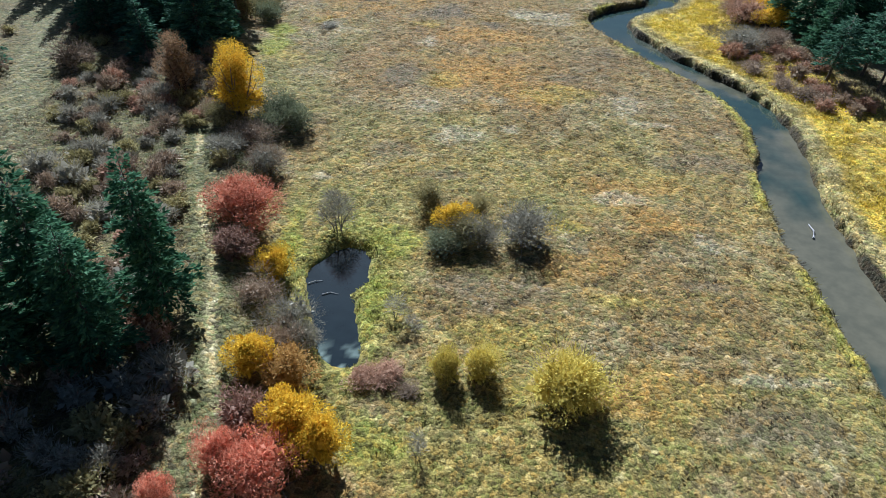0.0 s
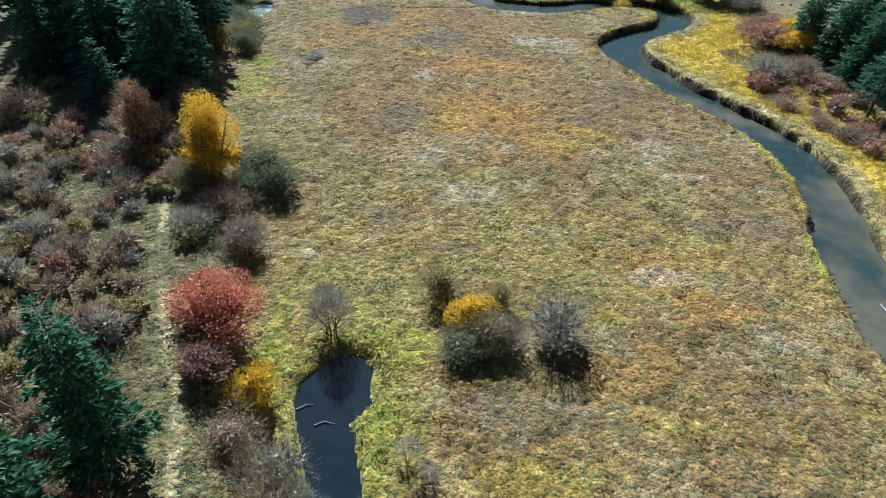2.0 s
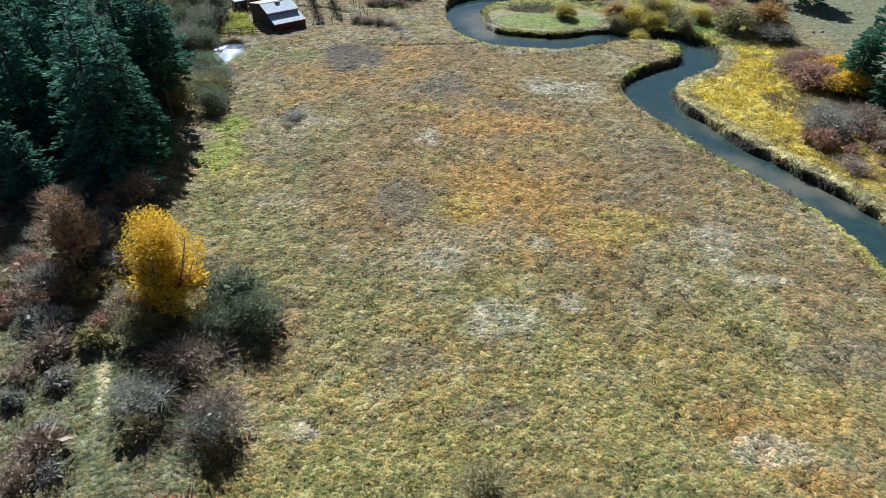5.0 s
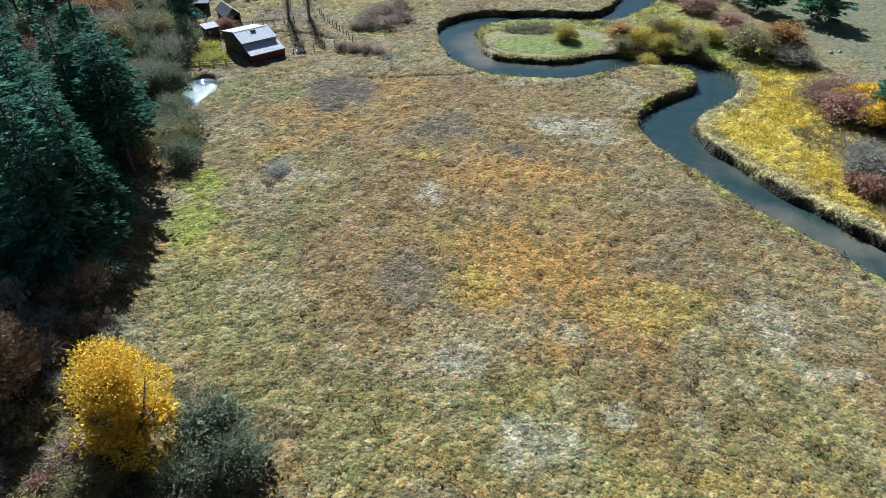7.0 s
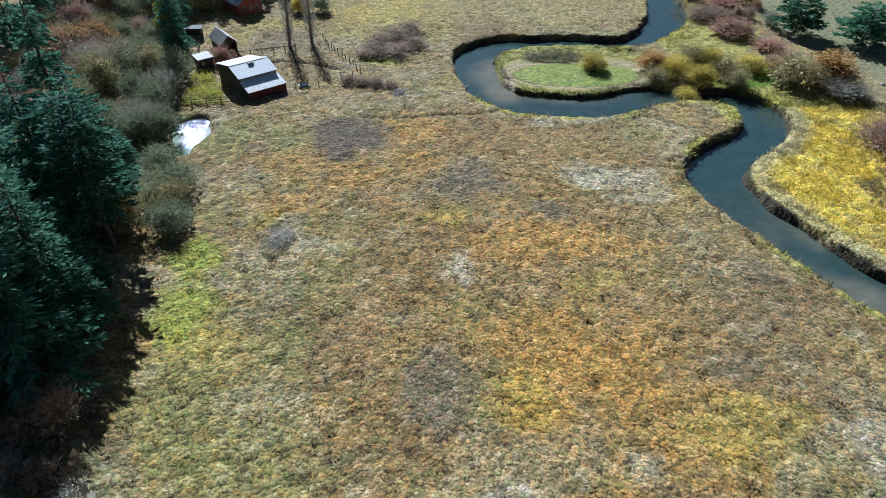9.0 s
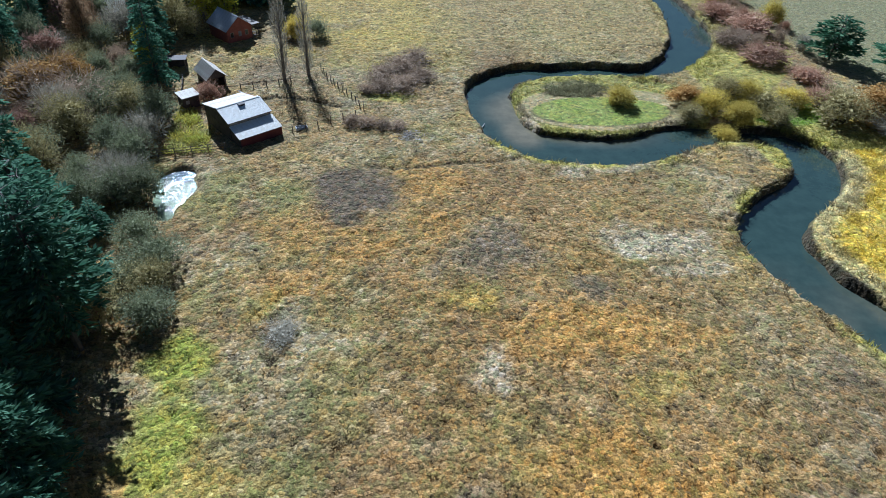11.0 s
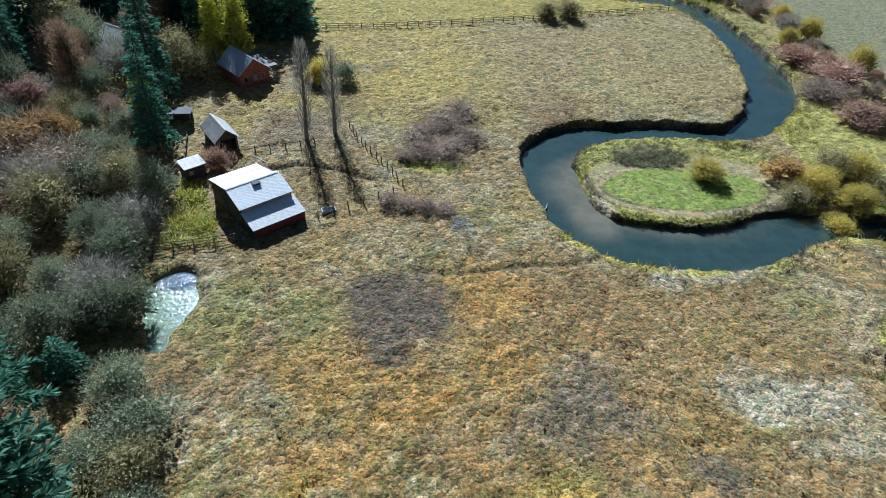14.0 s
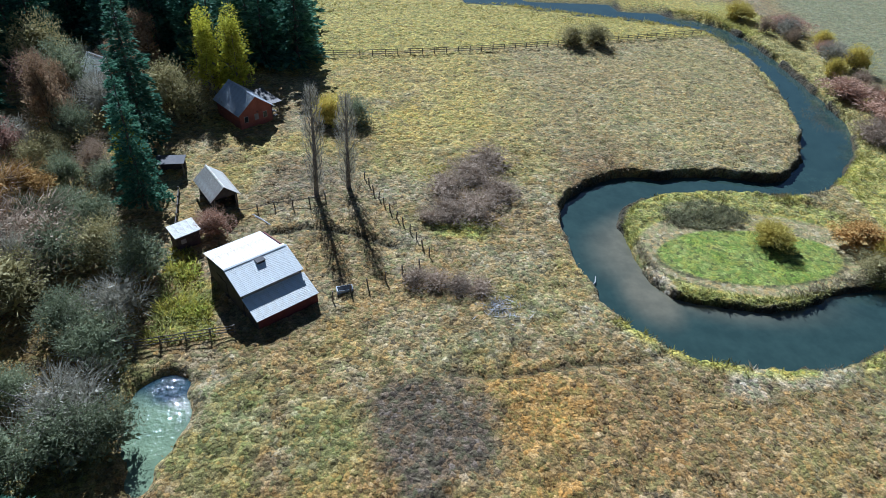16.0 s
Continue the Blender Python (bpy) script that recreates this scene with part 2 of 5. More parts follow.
RIVER_LINE = curve_through(RIVER_LOWER + RIVER_UPPER, 1.0)
SOUTH_POND = curve_through([(-10.8, 51.0, 3.0), (-11.4, 48.9, 3.4), (-12.1, 46.5, 2.2), (-11.0, 43.5, 2.3), (-9.9, 39.8, 2.1), (-9.3, 37.2, 1.6)], 0.5)
NORTH_POND = curve_through([(-42.6, 157.2, 2.6), (-42.5, 154.6, 2.9), (-42.3, 151.2, 1.7), (-42.1, 148.2, 1.0)], 0.5)
FOOTPATH = curve_through([(-14, 8), (-17, 22), (-18.6, 30), (-21.6, 39), (-23.5, 46.5), (-26.6, 53), (-31.4, 65), (-34.2, 74)], 1.0)
CROSS_DITCH = curve_through([(-16, 158.2), (-10.5, 157.8), (-4.6, 158.9), (1.2, 159.0), (4.3, 159.3), (7.1, 161.1)], 0.5)
CATTLE_TRAIL = curve_through([(-23.5, 128), (-22, 136.3), (-20.6, 144.8), (-17.5, 155.0), (-16.7, 159.5)], 0.7)
BARN_DITCH = curve_through([(-35.8, 181.0), (-30.5, 182.1), (-24.9, 180.3), (-20.8, 178.0)], 0.5)


def terrace(x, y):
    """Height of the low terrace west of the meadow."""
    edge = np.interp(y, (20, 40, 60, 75, 100, 130, 150, 165, 200), (-11, -14.5, -19, -23, -33, -41, -46, -52, -75))
    rise = np.interp(y, (60, 120, 150, 180), (2.6, 2.2, 1.0, 0.2))
    back = np.maximum(edge - 14 - x, 0)
    return smooth(edge - x, 0, 9) * rise + np.minimum(back, 150) * 0.045


def land(x, y):
    x, y = np.asarray(x, float), np.asarray(y, float)
    z = terrace(x, y)
    near = (x > -70) & (x < 75) & (y > -70) & (y < 310)
    if near.any():
        a, b = x[near], y[near]
        d = distance_to(RIVER_LINE, a, b) + (value_noise(a, b, 1.7, 5) - 0.5) * 0.9 + (value_noise(a, b, 5, 6) - 0.5) * 0.9
        zz = z[near] + np.interp(d, (-3, -0.55, 0.1, 1.2), (-1.6, -1.6, 0, 0.12))
        low = 1 - smooth(np.hypot((a - 25) / 20, (b - 178) / 13.5), 0.9, 1.05)
        zz = zz - low * 0.55 * smooth(d, -0.5, 0.6)
        p = np.minimum(distance_to(SOUTH_POND, a, b), distance_to(NORTH_POND, a, b)) + (value_noise(a, b, 1.5, 9) - 0.5) * 0.8
        zz = np.where(p < 0.7, np.minimum(zz, np.interp(p, (-1.0, 0.0, 0.7), (-1.2, -0.36, 0.05))), zz)
        for ditch, deep in ((CROSS_DITCH, 0.3), (BARN_DITCH, 0.5)):
            zz = zz - deep * np.exp(-(distance_to(ditch, a, b) / 0.5) ** 2)
        z[near] = zz
    return z


def height(x, y):
    return float(land(np.array([x]), np.array([y]))[0])


# patches of the meadow: x, y, radii
RUSSET_GRASS = [(-9.6, 154.1, 6.6, 6.7), (-8.6, 143.8, 4, 4.3), (-25.3, 133.8, 4.5, 2.9), (-17.9, 138.7, 4.9, 2.3), (8.7, 124.3, 9.4, 3.3), (2.4, 109.8, 4.9, 5.7), (3, 124.1, 7.9, 5.7), (-22.2, 145.3, 9.2, 6.3), (5.4, 104.7, 7.6, 3.3), (23.1, 67.4, 8.1, 3), (24.4, 61.1, 5.3, 3.3), (5.7, 105.9, 9.3, 9.3), (14.3, 51.8, 5.8, 2.9), (19.3, 33.4, 7.6, 3.3), (10, 98.5, 11.9, 10.1)]
YELLOW_GRASS = [(-5.6, 130.4, 3.4, 2.2), (-31.9, 110.2, 3.4, 2.2), (10.6, 117, 3.4, 2), (-3, 102.2, 5, 3.8), (15.2, 58.3, 2, 1.8), (15.6, 76.8, 1.9, 1), (19.3, 45.7, 3.9, 1.6), (15.2, 58.5, 3.8, 1.4), (5, 40.5, 10.6, 1.9), (18.9, 96.8, 7.1, 3.9), (-27.8, 130.6, 3.2, 2.2), (-3.2, 210.7, 5.7, 3.8), (-22, 197, 8, 5), (-35, 202, 9, 3), (-10, 215, 14, 7), (-41, 195, 3, 5)]
FRESH_GRASS = [(-35.8, 122.7, 2.6, 3.1), (-35.2, 122.7, 3.3, 4.1), (-34.5, 114.2, 2.4, 4.4), (-17.1, 53.3, 2.2, 2.1), (-34.1, 117.7, 3.6, 7.8), (-5.7, 28.7, 2.8, 3.4), (-17.7, 56.1, 1.4, 4.7), (-7.6, 44.2, 1.7, 5.4), (-6, 54.8, 2.8, 3.3), (-12, 182, 4, 2.5), (-42.5, 168.5, 2.6, 4)]
OLIVE_GRASS = [(-36, 153, 4, 7), (-27.9, 149.8, 4.1, 5), (-29.6, 120.3, 2.5, 2.4), (-23.8, 109.7, 3.2, 4.4), (-32.7, 102.1, 3.6, 6), (-14, 85.8, 5.5, 6.2), (-27.9, 152.2, 3.9, 3.6), (-0.8, 33, 6, 3.9), (11.3, 63.1, 4.3, 2.9), (-10, 62, 9, 5), (30, 31, 12, 5), (-24, 92, 5, 12)]
BLEACHED_GRASS = [(19, 138.5, 6.7, 3.2), (21.1, 133.2, 4.8, 1.4), (-5.3, 120.2, 2.2, 2.7), (17.2, 156.7, 7.2, 1.8), (-25.2, 129, 1.3, 1.6), (-4.4, 120.8, 1.7, 3.2), (29.2, 94.1, 3.2, 4.1), (1.4, 80.6, 4.6, 2.7), (9.1, 83.5, 1.4, 1.4), (-16.5, 68.4, 1.7, 1.4), (31.2, 86.8, 3.3, 1.2), (30.8, 56.2, 1.5, 2), (22, 65.4, 4.5, 1.7), (32.3, 35.9, 5.8, 0.7), (-4.4, 90.9, 3.6, 2.6), (7.8, 93.7, 2, 2.5), (13.2, 155.3, 3.5, 1.9), (16.4, 139.3, 5.5, 3.5)]
DEAD_STEMS = [(8.7, 130.5, 2.7, 1.8), (-0.4, 141.3, 4, 2.9), (-26.3, 126.4, 1.8, 2.8), (-25.8, 126.5, 2, 3.8), (8.9, 130.9, 2.9, 2.3), (-1.1, 137.9, 4.9, 3.5), (-8.3, 104.8, 2.8, 6.1), (-7.5, 103.9, 4.5, 4.4), (-0.5, 69.5, 3.4, 1.5), (29.2, 117.6, 2.7, 2.6), (4, 47, 7.2, 3.1), (28.9, 48.9, 3.1, 1.2), (34.7, 75.1, 7, 2.6), (-8.8, 76.5, 3.7, 2.9), (30, 30.4, 6.4, 2.6), (8.5, 165.6, 3.9, 2.4), (20, 103.8, 4.1, 2.6), (-2, 136.9, 6.4, 4.2), (-30, 192, 9, 7)]
BARE_ROUND = [(-17.5, 152, 6.2, 7.5)]
PATCHES = (
    (RUSSET_GRASS, (0.4, 0.235, 0.065), 0.55),
    (YELLOW_GRASS, (0.4, 0.34, 0.05), 0.32),
    (FRESH_GRASS, (0.29, 0.32, 0.045), 0.55),
    (OLIVE_GRASS, (0.22, 0.215, 0.08), 0.5),
    (BLEACHED_GRASS, (0.46, 0.42, 0.36), 0.48),
    (DEAD_STEMS, (0.18, 0.145, 0.11), 0.6),
    (BARE_ROUND, (0.13, 0.102, 0.08), 1.0),
)


def east_bank(x, y):
    """Whether a place lies past the lower river."""
    return np.interp(y, (-60, 47, 68, 80, 90, 101, 111, 122, 136, 143, 147, 151, 158), (46, 44.8, 46.2, 49.5, 51.1, 49.5, 44, 38.8, 34.6, 37.5, 42.5, 48, 52)) < x


def cut_bank(x, y):
    """Whether a place lies on the steep outer bank of the river's loop."""
    return (y > 165) & (y < 203) & (x > -8) & (x < 46) & (np.hypot((x - 24.5) / 20, (y - 178) / 15) > 1)


def tint_of(x, y):
    """Colour of grass and soil at each place of the plan."""
    n1, n2, n3 = fbm(x, y, 14, 21), fbm(x, y, 5, 31), fbm(x, y, 2.2, 41)
    c = np.empty((len(x), 3))
    c[:] = (0.28, 0.205, 0.1)

    def lay(colour, w):
        c[:] = c * (1 - w[:, None]) + np.array(colour) * w[:, None]

    lay((0.24, 0.235, 0.085), smooth(n1, 0.48, 0.68) * 0.5)
    lay((0.33, 0.29, 0.205), smooth(n2, 0.48, 0.66) * 0.5)
    lay((0.33, 0.245, 0.09), smooth(fbm(x, y, 9, 51), 0.52, 0.7) * 0.6)
    lay((0.17, 0.14, 0.09), smooth(n3, 0.55, 0.75) * 0.55)
    lay((0.2, 0.13, 0.065), smooth(fbm(x, y, 11, 71), 0.5, 0.68) * 0.6)
    lay((0.4, 0.36, 0.27), smooth(fbm(x, y, 3.2, 81), 0.6, 0.74) * 0.4)
    lay((0.31, 0.265, 0.085), (1 - smooth(y, 55, 105)) * (0.15 + 0.5 * smooth(n1, 0.4, 0.6)))
    lay((0.3, 0.19, 0.075), smooth(y, 85, 110) * (1 - smooth(y, 150, 165)) * (1 - smooth(np.abs(x - 2), 12, 26)) * (0.25 + 0.4 * smooth(n2, 0.4, 0.6)))
    for spots, colour, k in PATCHES:
        for px, py, rx, ry in spots:
            d = np.hypot((x - px) / rx, (y - py) / ry) + (n2 - 0.5) * 1.3 + (n3 - 0.5) * 0.9
            lay(colour, (1 - smooth(d, 0.55, 1.25)) * k)
    river = distance_to(RIVER_LINE, x, y)
    east = east_bank(x, y)
    # gold sedge on the far bank and a rim of it along the near one
    gold = east & (y < 160)
    lay((0.36, 0.34, 0.075), ((y > 155) & (river < 16) & (x > np.interp(y, (160, 192, 205, 215, 229, 244, 260), (44, 46, 52, 57, 60, 61, 59)))) * 0.8)
    lay((0.6, 0.46, 0.055), gold * smooth(26 - river, 0, 12) * (0.5 + 0.5 * smooth(n2, 0.35, 0.55)))
    lay((0.44, 0.4, 0.26), gold * (1 - smooth(river, 1.5, 4)) * 0.7)
    lay((0.42, 0.39, 0.08), ~gold * ~cut_bank(x, y) * (1 - smooth(river, 0.5, 2.2)) * smooth(n2, 0.4, 0.55) * 0.9)
    # mown peninsula inside the river's loop, and the lawn behind it
    inside = np.hypot((x - 25) / 19, (y - 178) / 13) < 1
    lay((0.3, 0.29, 0.08), inside * 0.9)
    d = np.hypot((x - 25) / 16, (y - 177.3) / 8.5) + (n2 - 0.5) * 0.1
    lay((0.3, 0.255, 0.155), (1 - smooth(d, 0.95, 1.02)) * smooth(188 - y, 0, 2))
    d = np.hypot((x - 24) / 12.5, (y - 176.3) / 5.6)
    lay((0.17, 0.235, 0.03), (1 - smooth(d + (n2 - 0.5) * 0.1, 0.95, 1.0)) * (0.8 + 0.5 * (n3 - 0.5)))
    # shadow line painted along the southern edge of the lawn
    lay((0.06, 0.06, 0.025), np.exp(-((d - 1.0) / 0.025) ** 2) * (y < 177) * 0.8)
    lay((0.19, 0.18, 0.095), (1 - smooth(np.hypot((x - 21.5) / 6.8, (y - 185.2) / 3.6) + (n3 - 0.5) * 0.3, 0.85, 1.0)) * 0.95)
    lay((0.4, 0.34, 0.25), 1 - smooth(np.hypot((x - 9.6) / 2.4, (y - 170.8) / 4.5), 0.7, 1.0))
    lay((0.16, 0.27, 0.02), 1 - smooth(np.hypot((x - 56) / 10, (y - 173) / 5) + (n2 - 0.5) * 0.3, 0.8, 1.05))
    lay((0.33, 0.35, 0.075), (1 - smooth(distance_to(SOUTH_POND, x, y) + (n2 - 0.5) * 8, 2.0, 6)) * 0.42)
    # pasture past the fence, grey field to the east
    fence = 247 + (x - 17) * 0.2
    lay((0.37, 0.31, 0.08), smooth(y - fence, -1, 3) * (x < 62))
    lay((0.33, 0.27, 0.13), smooth(y, 198, 206) * (y < fence) * (x > -15) * 0.6)
    lay((0.42, 0.33, 0.075), smooth(y, 188, 212) * smooth(12 - x, 0, 22) * smooth(n1, 0.35, 0.6) * (y < fence) * 0.6)
    lay((0.21, 0.21, 0.13), smooth(x - np.interp(y, (150, 200, 260, 330), (86, 76, 82, 90)), -3, 5) * smooth(y, 120, 160))
    lay((0.25, 0.22, 0.16), smooth(x, 66, 78) * (y < 160) * 0.8)
    # terrace to the west with its footpath and dirt track
    w = smooth(terrace(x, y), 0.5, 1.6)
    lay((0.17, 0.15, 0.09), w * 0.9)
    lay((0.2, 0.2, 0.11), w * smooth(n2, 0.45, 0.6) * 0.8)
    path = distance_to(FOOTPATH, x, y)
    lay((0.175, 0.18, 0.095), (1 - smooth(path + (n2 - 0.5) * 2, 1.0, 2.4)) * 0.85)
    lay((0.52, 0.47, 0.3), (1 - smooth(path, 0.35, 0.8)) * smooth(n2, 0.3, 0.5))
    track = (n2 - 0.5) * 3 + np.abs(x - np.interp(y, (20, 61, 85, 109, 150), (-44, -54, -64, -74, -88)))
    lay((0.24, 0.235, 0.155), (1 - smooth(track, 1.5, 4)) * 0.8)
    # bare banks with their shade painted into the soil colour; worn trail, dark ditches
    lay((0.05, 0.042, 0.03), 1 - smooth(river + (n3 - 0.5) * 0.5, -0.2, 0.4))
    lay((0.16, 0.14, 0.1), (1 - smooth(distance_to(CATTLE_TRAIL, x, y), 0.15, 0.4)) * 0.7)
    lay((0.07, 0.055, 0.03), (1 - smooth(distance_to(CROSS_DITCH, x, y), 0.2, 0.5)) * 0.8)
    lay((0.06, 0.055, 0.035), (1 - smooth(distance_to(BARN_DITCH, x, y), 0.3, 0.9)) * 0.8)
    return np.clip(c * 0.86, 0.01, 0.8)


# ---- mesh helpers ----
def fast_mesh(name, verts, faces, mat, colours=None, shade=False):
    """A mesh from arrays; faces all have as many corners as the array is wide."""
    me = bpy.data.meshes.new(name)
    verts, faces = np.asarray(verts, np.float32), np.asarray(faces, np.int32)
    n, k = faces.shape
    me.vertices.add(len(verts))
    me.vertices.foreach_set("co", verts.ravel())
    me.loops.add(n * k)
    me.loops.foreach_set("vertex_index", faces.ravel())
    me.polygons.add(n)
    me.polygons.foreach_set("loop_start", np.arange(0, n * k, k, dtype=np.int32))
    me.polygons.foreach_set("use_smooth", np.full(n, shade))
    if colours is not None:
        a = me.color_attributes.new("tint", "FLOAT_COLOR", "POINT")
        a.data.foreach_set("color", np.hstack([colours, np.ones((len(colours), 4 - colours.shape[1]))]).astype(np.float32).ravel())
    me.update(calc_edges=True)
    me.materials.append(mat)
    return me


def part(name, me, parent, label=""):
    """One mesh object under a thing or a part."""
    ob = new(name, me)
    ob.parent = parent
    if label:
        tagged(ob, label)
    return ob


def unit(v):
    return v / np.maximum(np.linalg.norm(v, axis=-1, keepdims=True), 1e-9)


def cards(rng, at, way, length, width):
    """Leaf-shaped blades: each from its place along its way."""
    n = len(at)
    way = unit(way)
    side = unit(np.cross(way, unit(rng.normal(size=(n, 3)))))
    length, width = np.reshape(length, (-1, 1)) * np.ones((n, 1)), np.reshape(width, (-1, 1)) * np.ones((n, 1))
    mid = at + way * length * 0.45
    verts = np.stack([at, mid + side * width / 2, at + way * length, mid - side * width / 2], 1).reshape(-1, 3)
    return verts, np.arange(n * 4).reshape(-1, 4)


def tube(points, radii, sides=5):
    points = np.asarray(points, float)
    verts, faces = [], []
    for i, (p, r) in enumerate(zip(points, radii)):
        d = unit(points[min(i + 1, len(points) - 1)] - points[max(i - 1, 0)])
        a = unit(np.cross(d, (0.31, 0.95, 0.05)))
        b = np.cross(d, a)
        for s in range(sides):
            w = 2 * math.pi * s / sides
            verts.append(p + (a * math.cos(w) + b * math.sin(w)) * r)
        if i:
            o = (i - 1) * sides
            faces += [(o + s, o + (s + 1) % sides, o + sides + (s + 1) % sides, o + sides + s) for s in range(sides)]
    return np.array(verts), np.array(faces)


def merge(pieces):
    verts, faces, o = [], [], 0
    for v, f in pieces:
        verts.append(v)
        faces.append(f + o)
        o += len(v)
    return np.vstack(verts), np.vstack(faces)


# ---- ground, water ----
def spread(lo, hi, step):
    """Even steps between lo and hi, growing to the horizon on both sides."""
    out, s, a, b = list(np.arange(lo, hi, step)), step, lo, hi
    while b < 3200:
        s *= 1.35
        a, b = a - s, b + s
        out = [a] + out + [b]
    return np.array(out)


def tussocks(x, y, size, seed):
    """Rounded mounds packed side by side: their height from 0 to 1, and a number of its own for each."""
    u, v = x / size, y / size
    i, j = np.floor(u).astype(np.int64), np.floor(v).astype(np.int64)
    best, own = np.full(x.shape, 9.0), np.zeros(x.shape)

    def rnd(a, b, k):
        h = (a * 374761393 + b * 668265263 + (seed + k) * 974634777) & 0x7FFFFFFF
        h = ((h ^ (h >> 13)) * 1274126177) & 0x7FFFFFFF
        return ((h ^ (h >> 16)) & 0xFFFF) / 65535.0

    for di in (-1, 0, 1):
        for dj in (-1, 0, 1):
            a, b = i + di, j + dj
            d = np.hypot(u - a - rnd(a, b, 0), v - b - rnd(a, b, 1))
            own = np.where(d < best, rnd(a, b, 2), own)
            best = np.minimum(best, d)
    return np.sqrt(np.clip(1 - (best * 1.25) ** 2, 0, 1)) * (0.4 + 0.6 * own), own


gx, gy = spread(-70, 76, 0.36), spread(14, 260, 0.36)
xx, yy = [a.ravel() for a in np.meshgrid(gx, gy)]
zz = land(xx, yy)
tints = tint_of(xx, yy)
rough = fbm(xx, yy, 1.3, 61) - 0.5
lawn = np.hypot((xx - 25) / 16.5, (yy - 177.3) / 9) < 1
mound, own = tussocks(xx, yy, 1.15, 3)
close = (xx > -72) & (xx < 78) & (yy > 12) & (yy < 262) & ~lawn & (zz > -0.5) & (distance_to(FOOTPATH, xx, yy) > 0.8)
zz += np.where(lawn, 0.06, 0.4) * rough * (zz > WATER)
zz += close * mound * (0.12 + 0.4 * fbm(xx, yy, 9, 91))
tints *= np.where(close, 0.8 + 0.4 * own, 1.0)[:, None]
tints = np.column_stack([tints, np.where(lawn, 0.12, 1.0)])
cols = len(gx)
base = (np.arange(len(gy) - 1)[:, None] * cols + np.arange(cols - 1)[None, :]).ravel()
ground = new("ground", fast_mesh("ground", np.stack([xx, yy, zz], 1), np.stack([base, base + 1, base + cols + 1, base + cols], 1), GROUND, tints, True))
tagged(ground, "wide autumn wet meadow of tan, gold and olive grass", "meadow", kind="structure")


def river_bed(x, y):
    """Pale sand on the inside of the loop and in the shallows, dark green water elsewhere."""
    n = fbm(x, y, 12, 15)
    d = np.hypot((x - 24.5) / 15.5, (y - 177.5) / 9.5)
    sand = np.maximum((1 - smooth(d, 1.08, 1.5)) * smooth(-x, -36, -14) * 0.9, smooth(n, 0.4, 0.6) * smooth(140 - y, 0, 30) * 0.8)
    sand = np.maximum(sand, (1 - smooth(np.hypot((x - 9) / 4.5, (y - 171) / 7), 0.4, 1.1)))
    return np.array((0.032, 0.054, 0.046)) * (1 - sand[:, None]) + np.array((0.15, 0.135, 0.09)) * sand[:, None]


def still_bed(x, y):
    # pale blotches towards the pond's south end
    pale_share = smooth(fbm(x, y, 0.9, 16), 0.5, 0.6) * smooth(39 - y, -1, 2) * 0.8
    return np.array((0.014, 0.022, 0.026)) * (1 - pale_share[:, None]) + np.array((0.24, 0.3, 0.26)) * pale_share[:, None]


def algae_bed(x, y):
    pale_share = smooth(157.5 - y + (fbm(x, y, 2.0, 17) - 0.5) * 5, 0, 3)
    return np.array((0.02, 0.04, 0.05)) * (1 - pale_share[:, None]) + np.array((0.17, 0.22, 0.13)) * pale_share[:, None]


def water_sheet(name, line, mat, label, cell, margin, bed, level):
    x0, y0 = line[:, 0].min() - 9, line[:, 1].min() - 9
    x1, y1 = line[:, 0].max() + 9, line[:, 1].max() + 9
    wx, wy = np.arange(x0, x1, cell), np.arange(y0, y1, cell)
    ax, ay = [a.ravel() for a in np.meshgrid(wx, wy)]
    k = len(wx)
    b = (np.arange(len(wy) - 1)[:, None] * k + np.arange(k - 1)[None, :]).ravel()
    keep = distance_to(line, ax[b] + cell / 2, ay[b] + cell / 2) < margin + cell
    b = b[keep]
    ob = new(name, fast_mesh(name, np.stack([ax, ay, np.full(len(ax), level)], 1), np.stack([b, b + 1, b + k + 1, b + k], 1), mat, bed(ax, ay)))
    return tagged(ob, label, "water", kind="structure")


water_sheet("river_water", RIVER_LINE, RIVER, "calm meandering river, murky green near and sky blue afar", 1.0, 1.0, river_bed, WATER)
water_sheet("pond_water_south", SOUTH_POND, CALM, "small dark pond among yellow sedge and bushes", 0.5, 0.6, still_bed, POND_WATER)
water_sheet("pond_water_north", NORTH_POND, RIPPLED, "small glittering pond beside grey willow bushes", 0.5, 0.6, algae_bed, POND_WATER)


# ---- plants ----
def branching(rng, radius, tall, stems, thick, base_spread=0.25):
    """Stems that lean outward from one root, each with a few side limbs."""
    pieces, tips = [], []
    for s in range(stems):
        w = 2 * math.pi * (s + rng.random()) / stems
        out = np.array([math.cos(w), math.sin(w), 0])
        reach, top = radius * rng.uniform(0.25, 0.75), tall * rng.uniform(0.6, 0.88)
        foot = out * radius * base_spread * rng.random() - np.array([0, 0, 0.25])
        pts = [foot + out * reach * u ** 1.5 + np.array([0, 0, top * u]) + rng.normal(size=3) * 0.04 * radius for u in (0, 0.3, 0.6, 1.0)]
        pieces.append(tube(pts, [thick, thick * 0.75, thick * 0.5, thick * 0.15], 4))
        tips.append(pts[-1])
        for _ in range(3):
            a = pts[1] + (pts[2] - pts[1]) * rng.random()
            d = unit(out + rng.normal(size=3) * 0.6 + np.array([0, 0, 0.6]))
            pieces.append(tube([a, a + d * radius * 0.3, a + d * radius * 0.55 + np.array([0, 0, 0.1 * tall])], [thick * 0.45, thick * 0.3, thick * 0.08], 4))
    return merge(pieces)


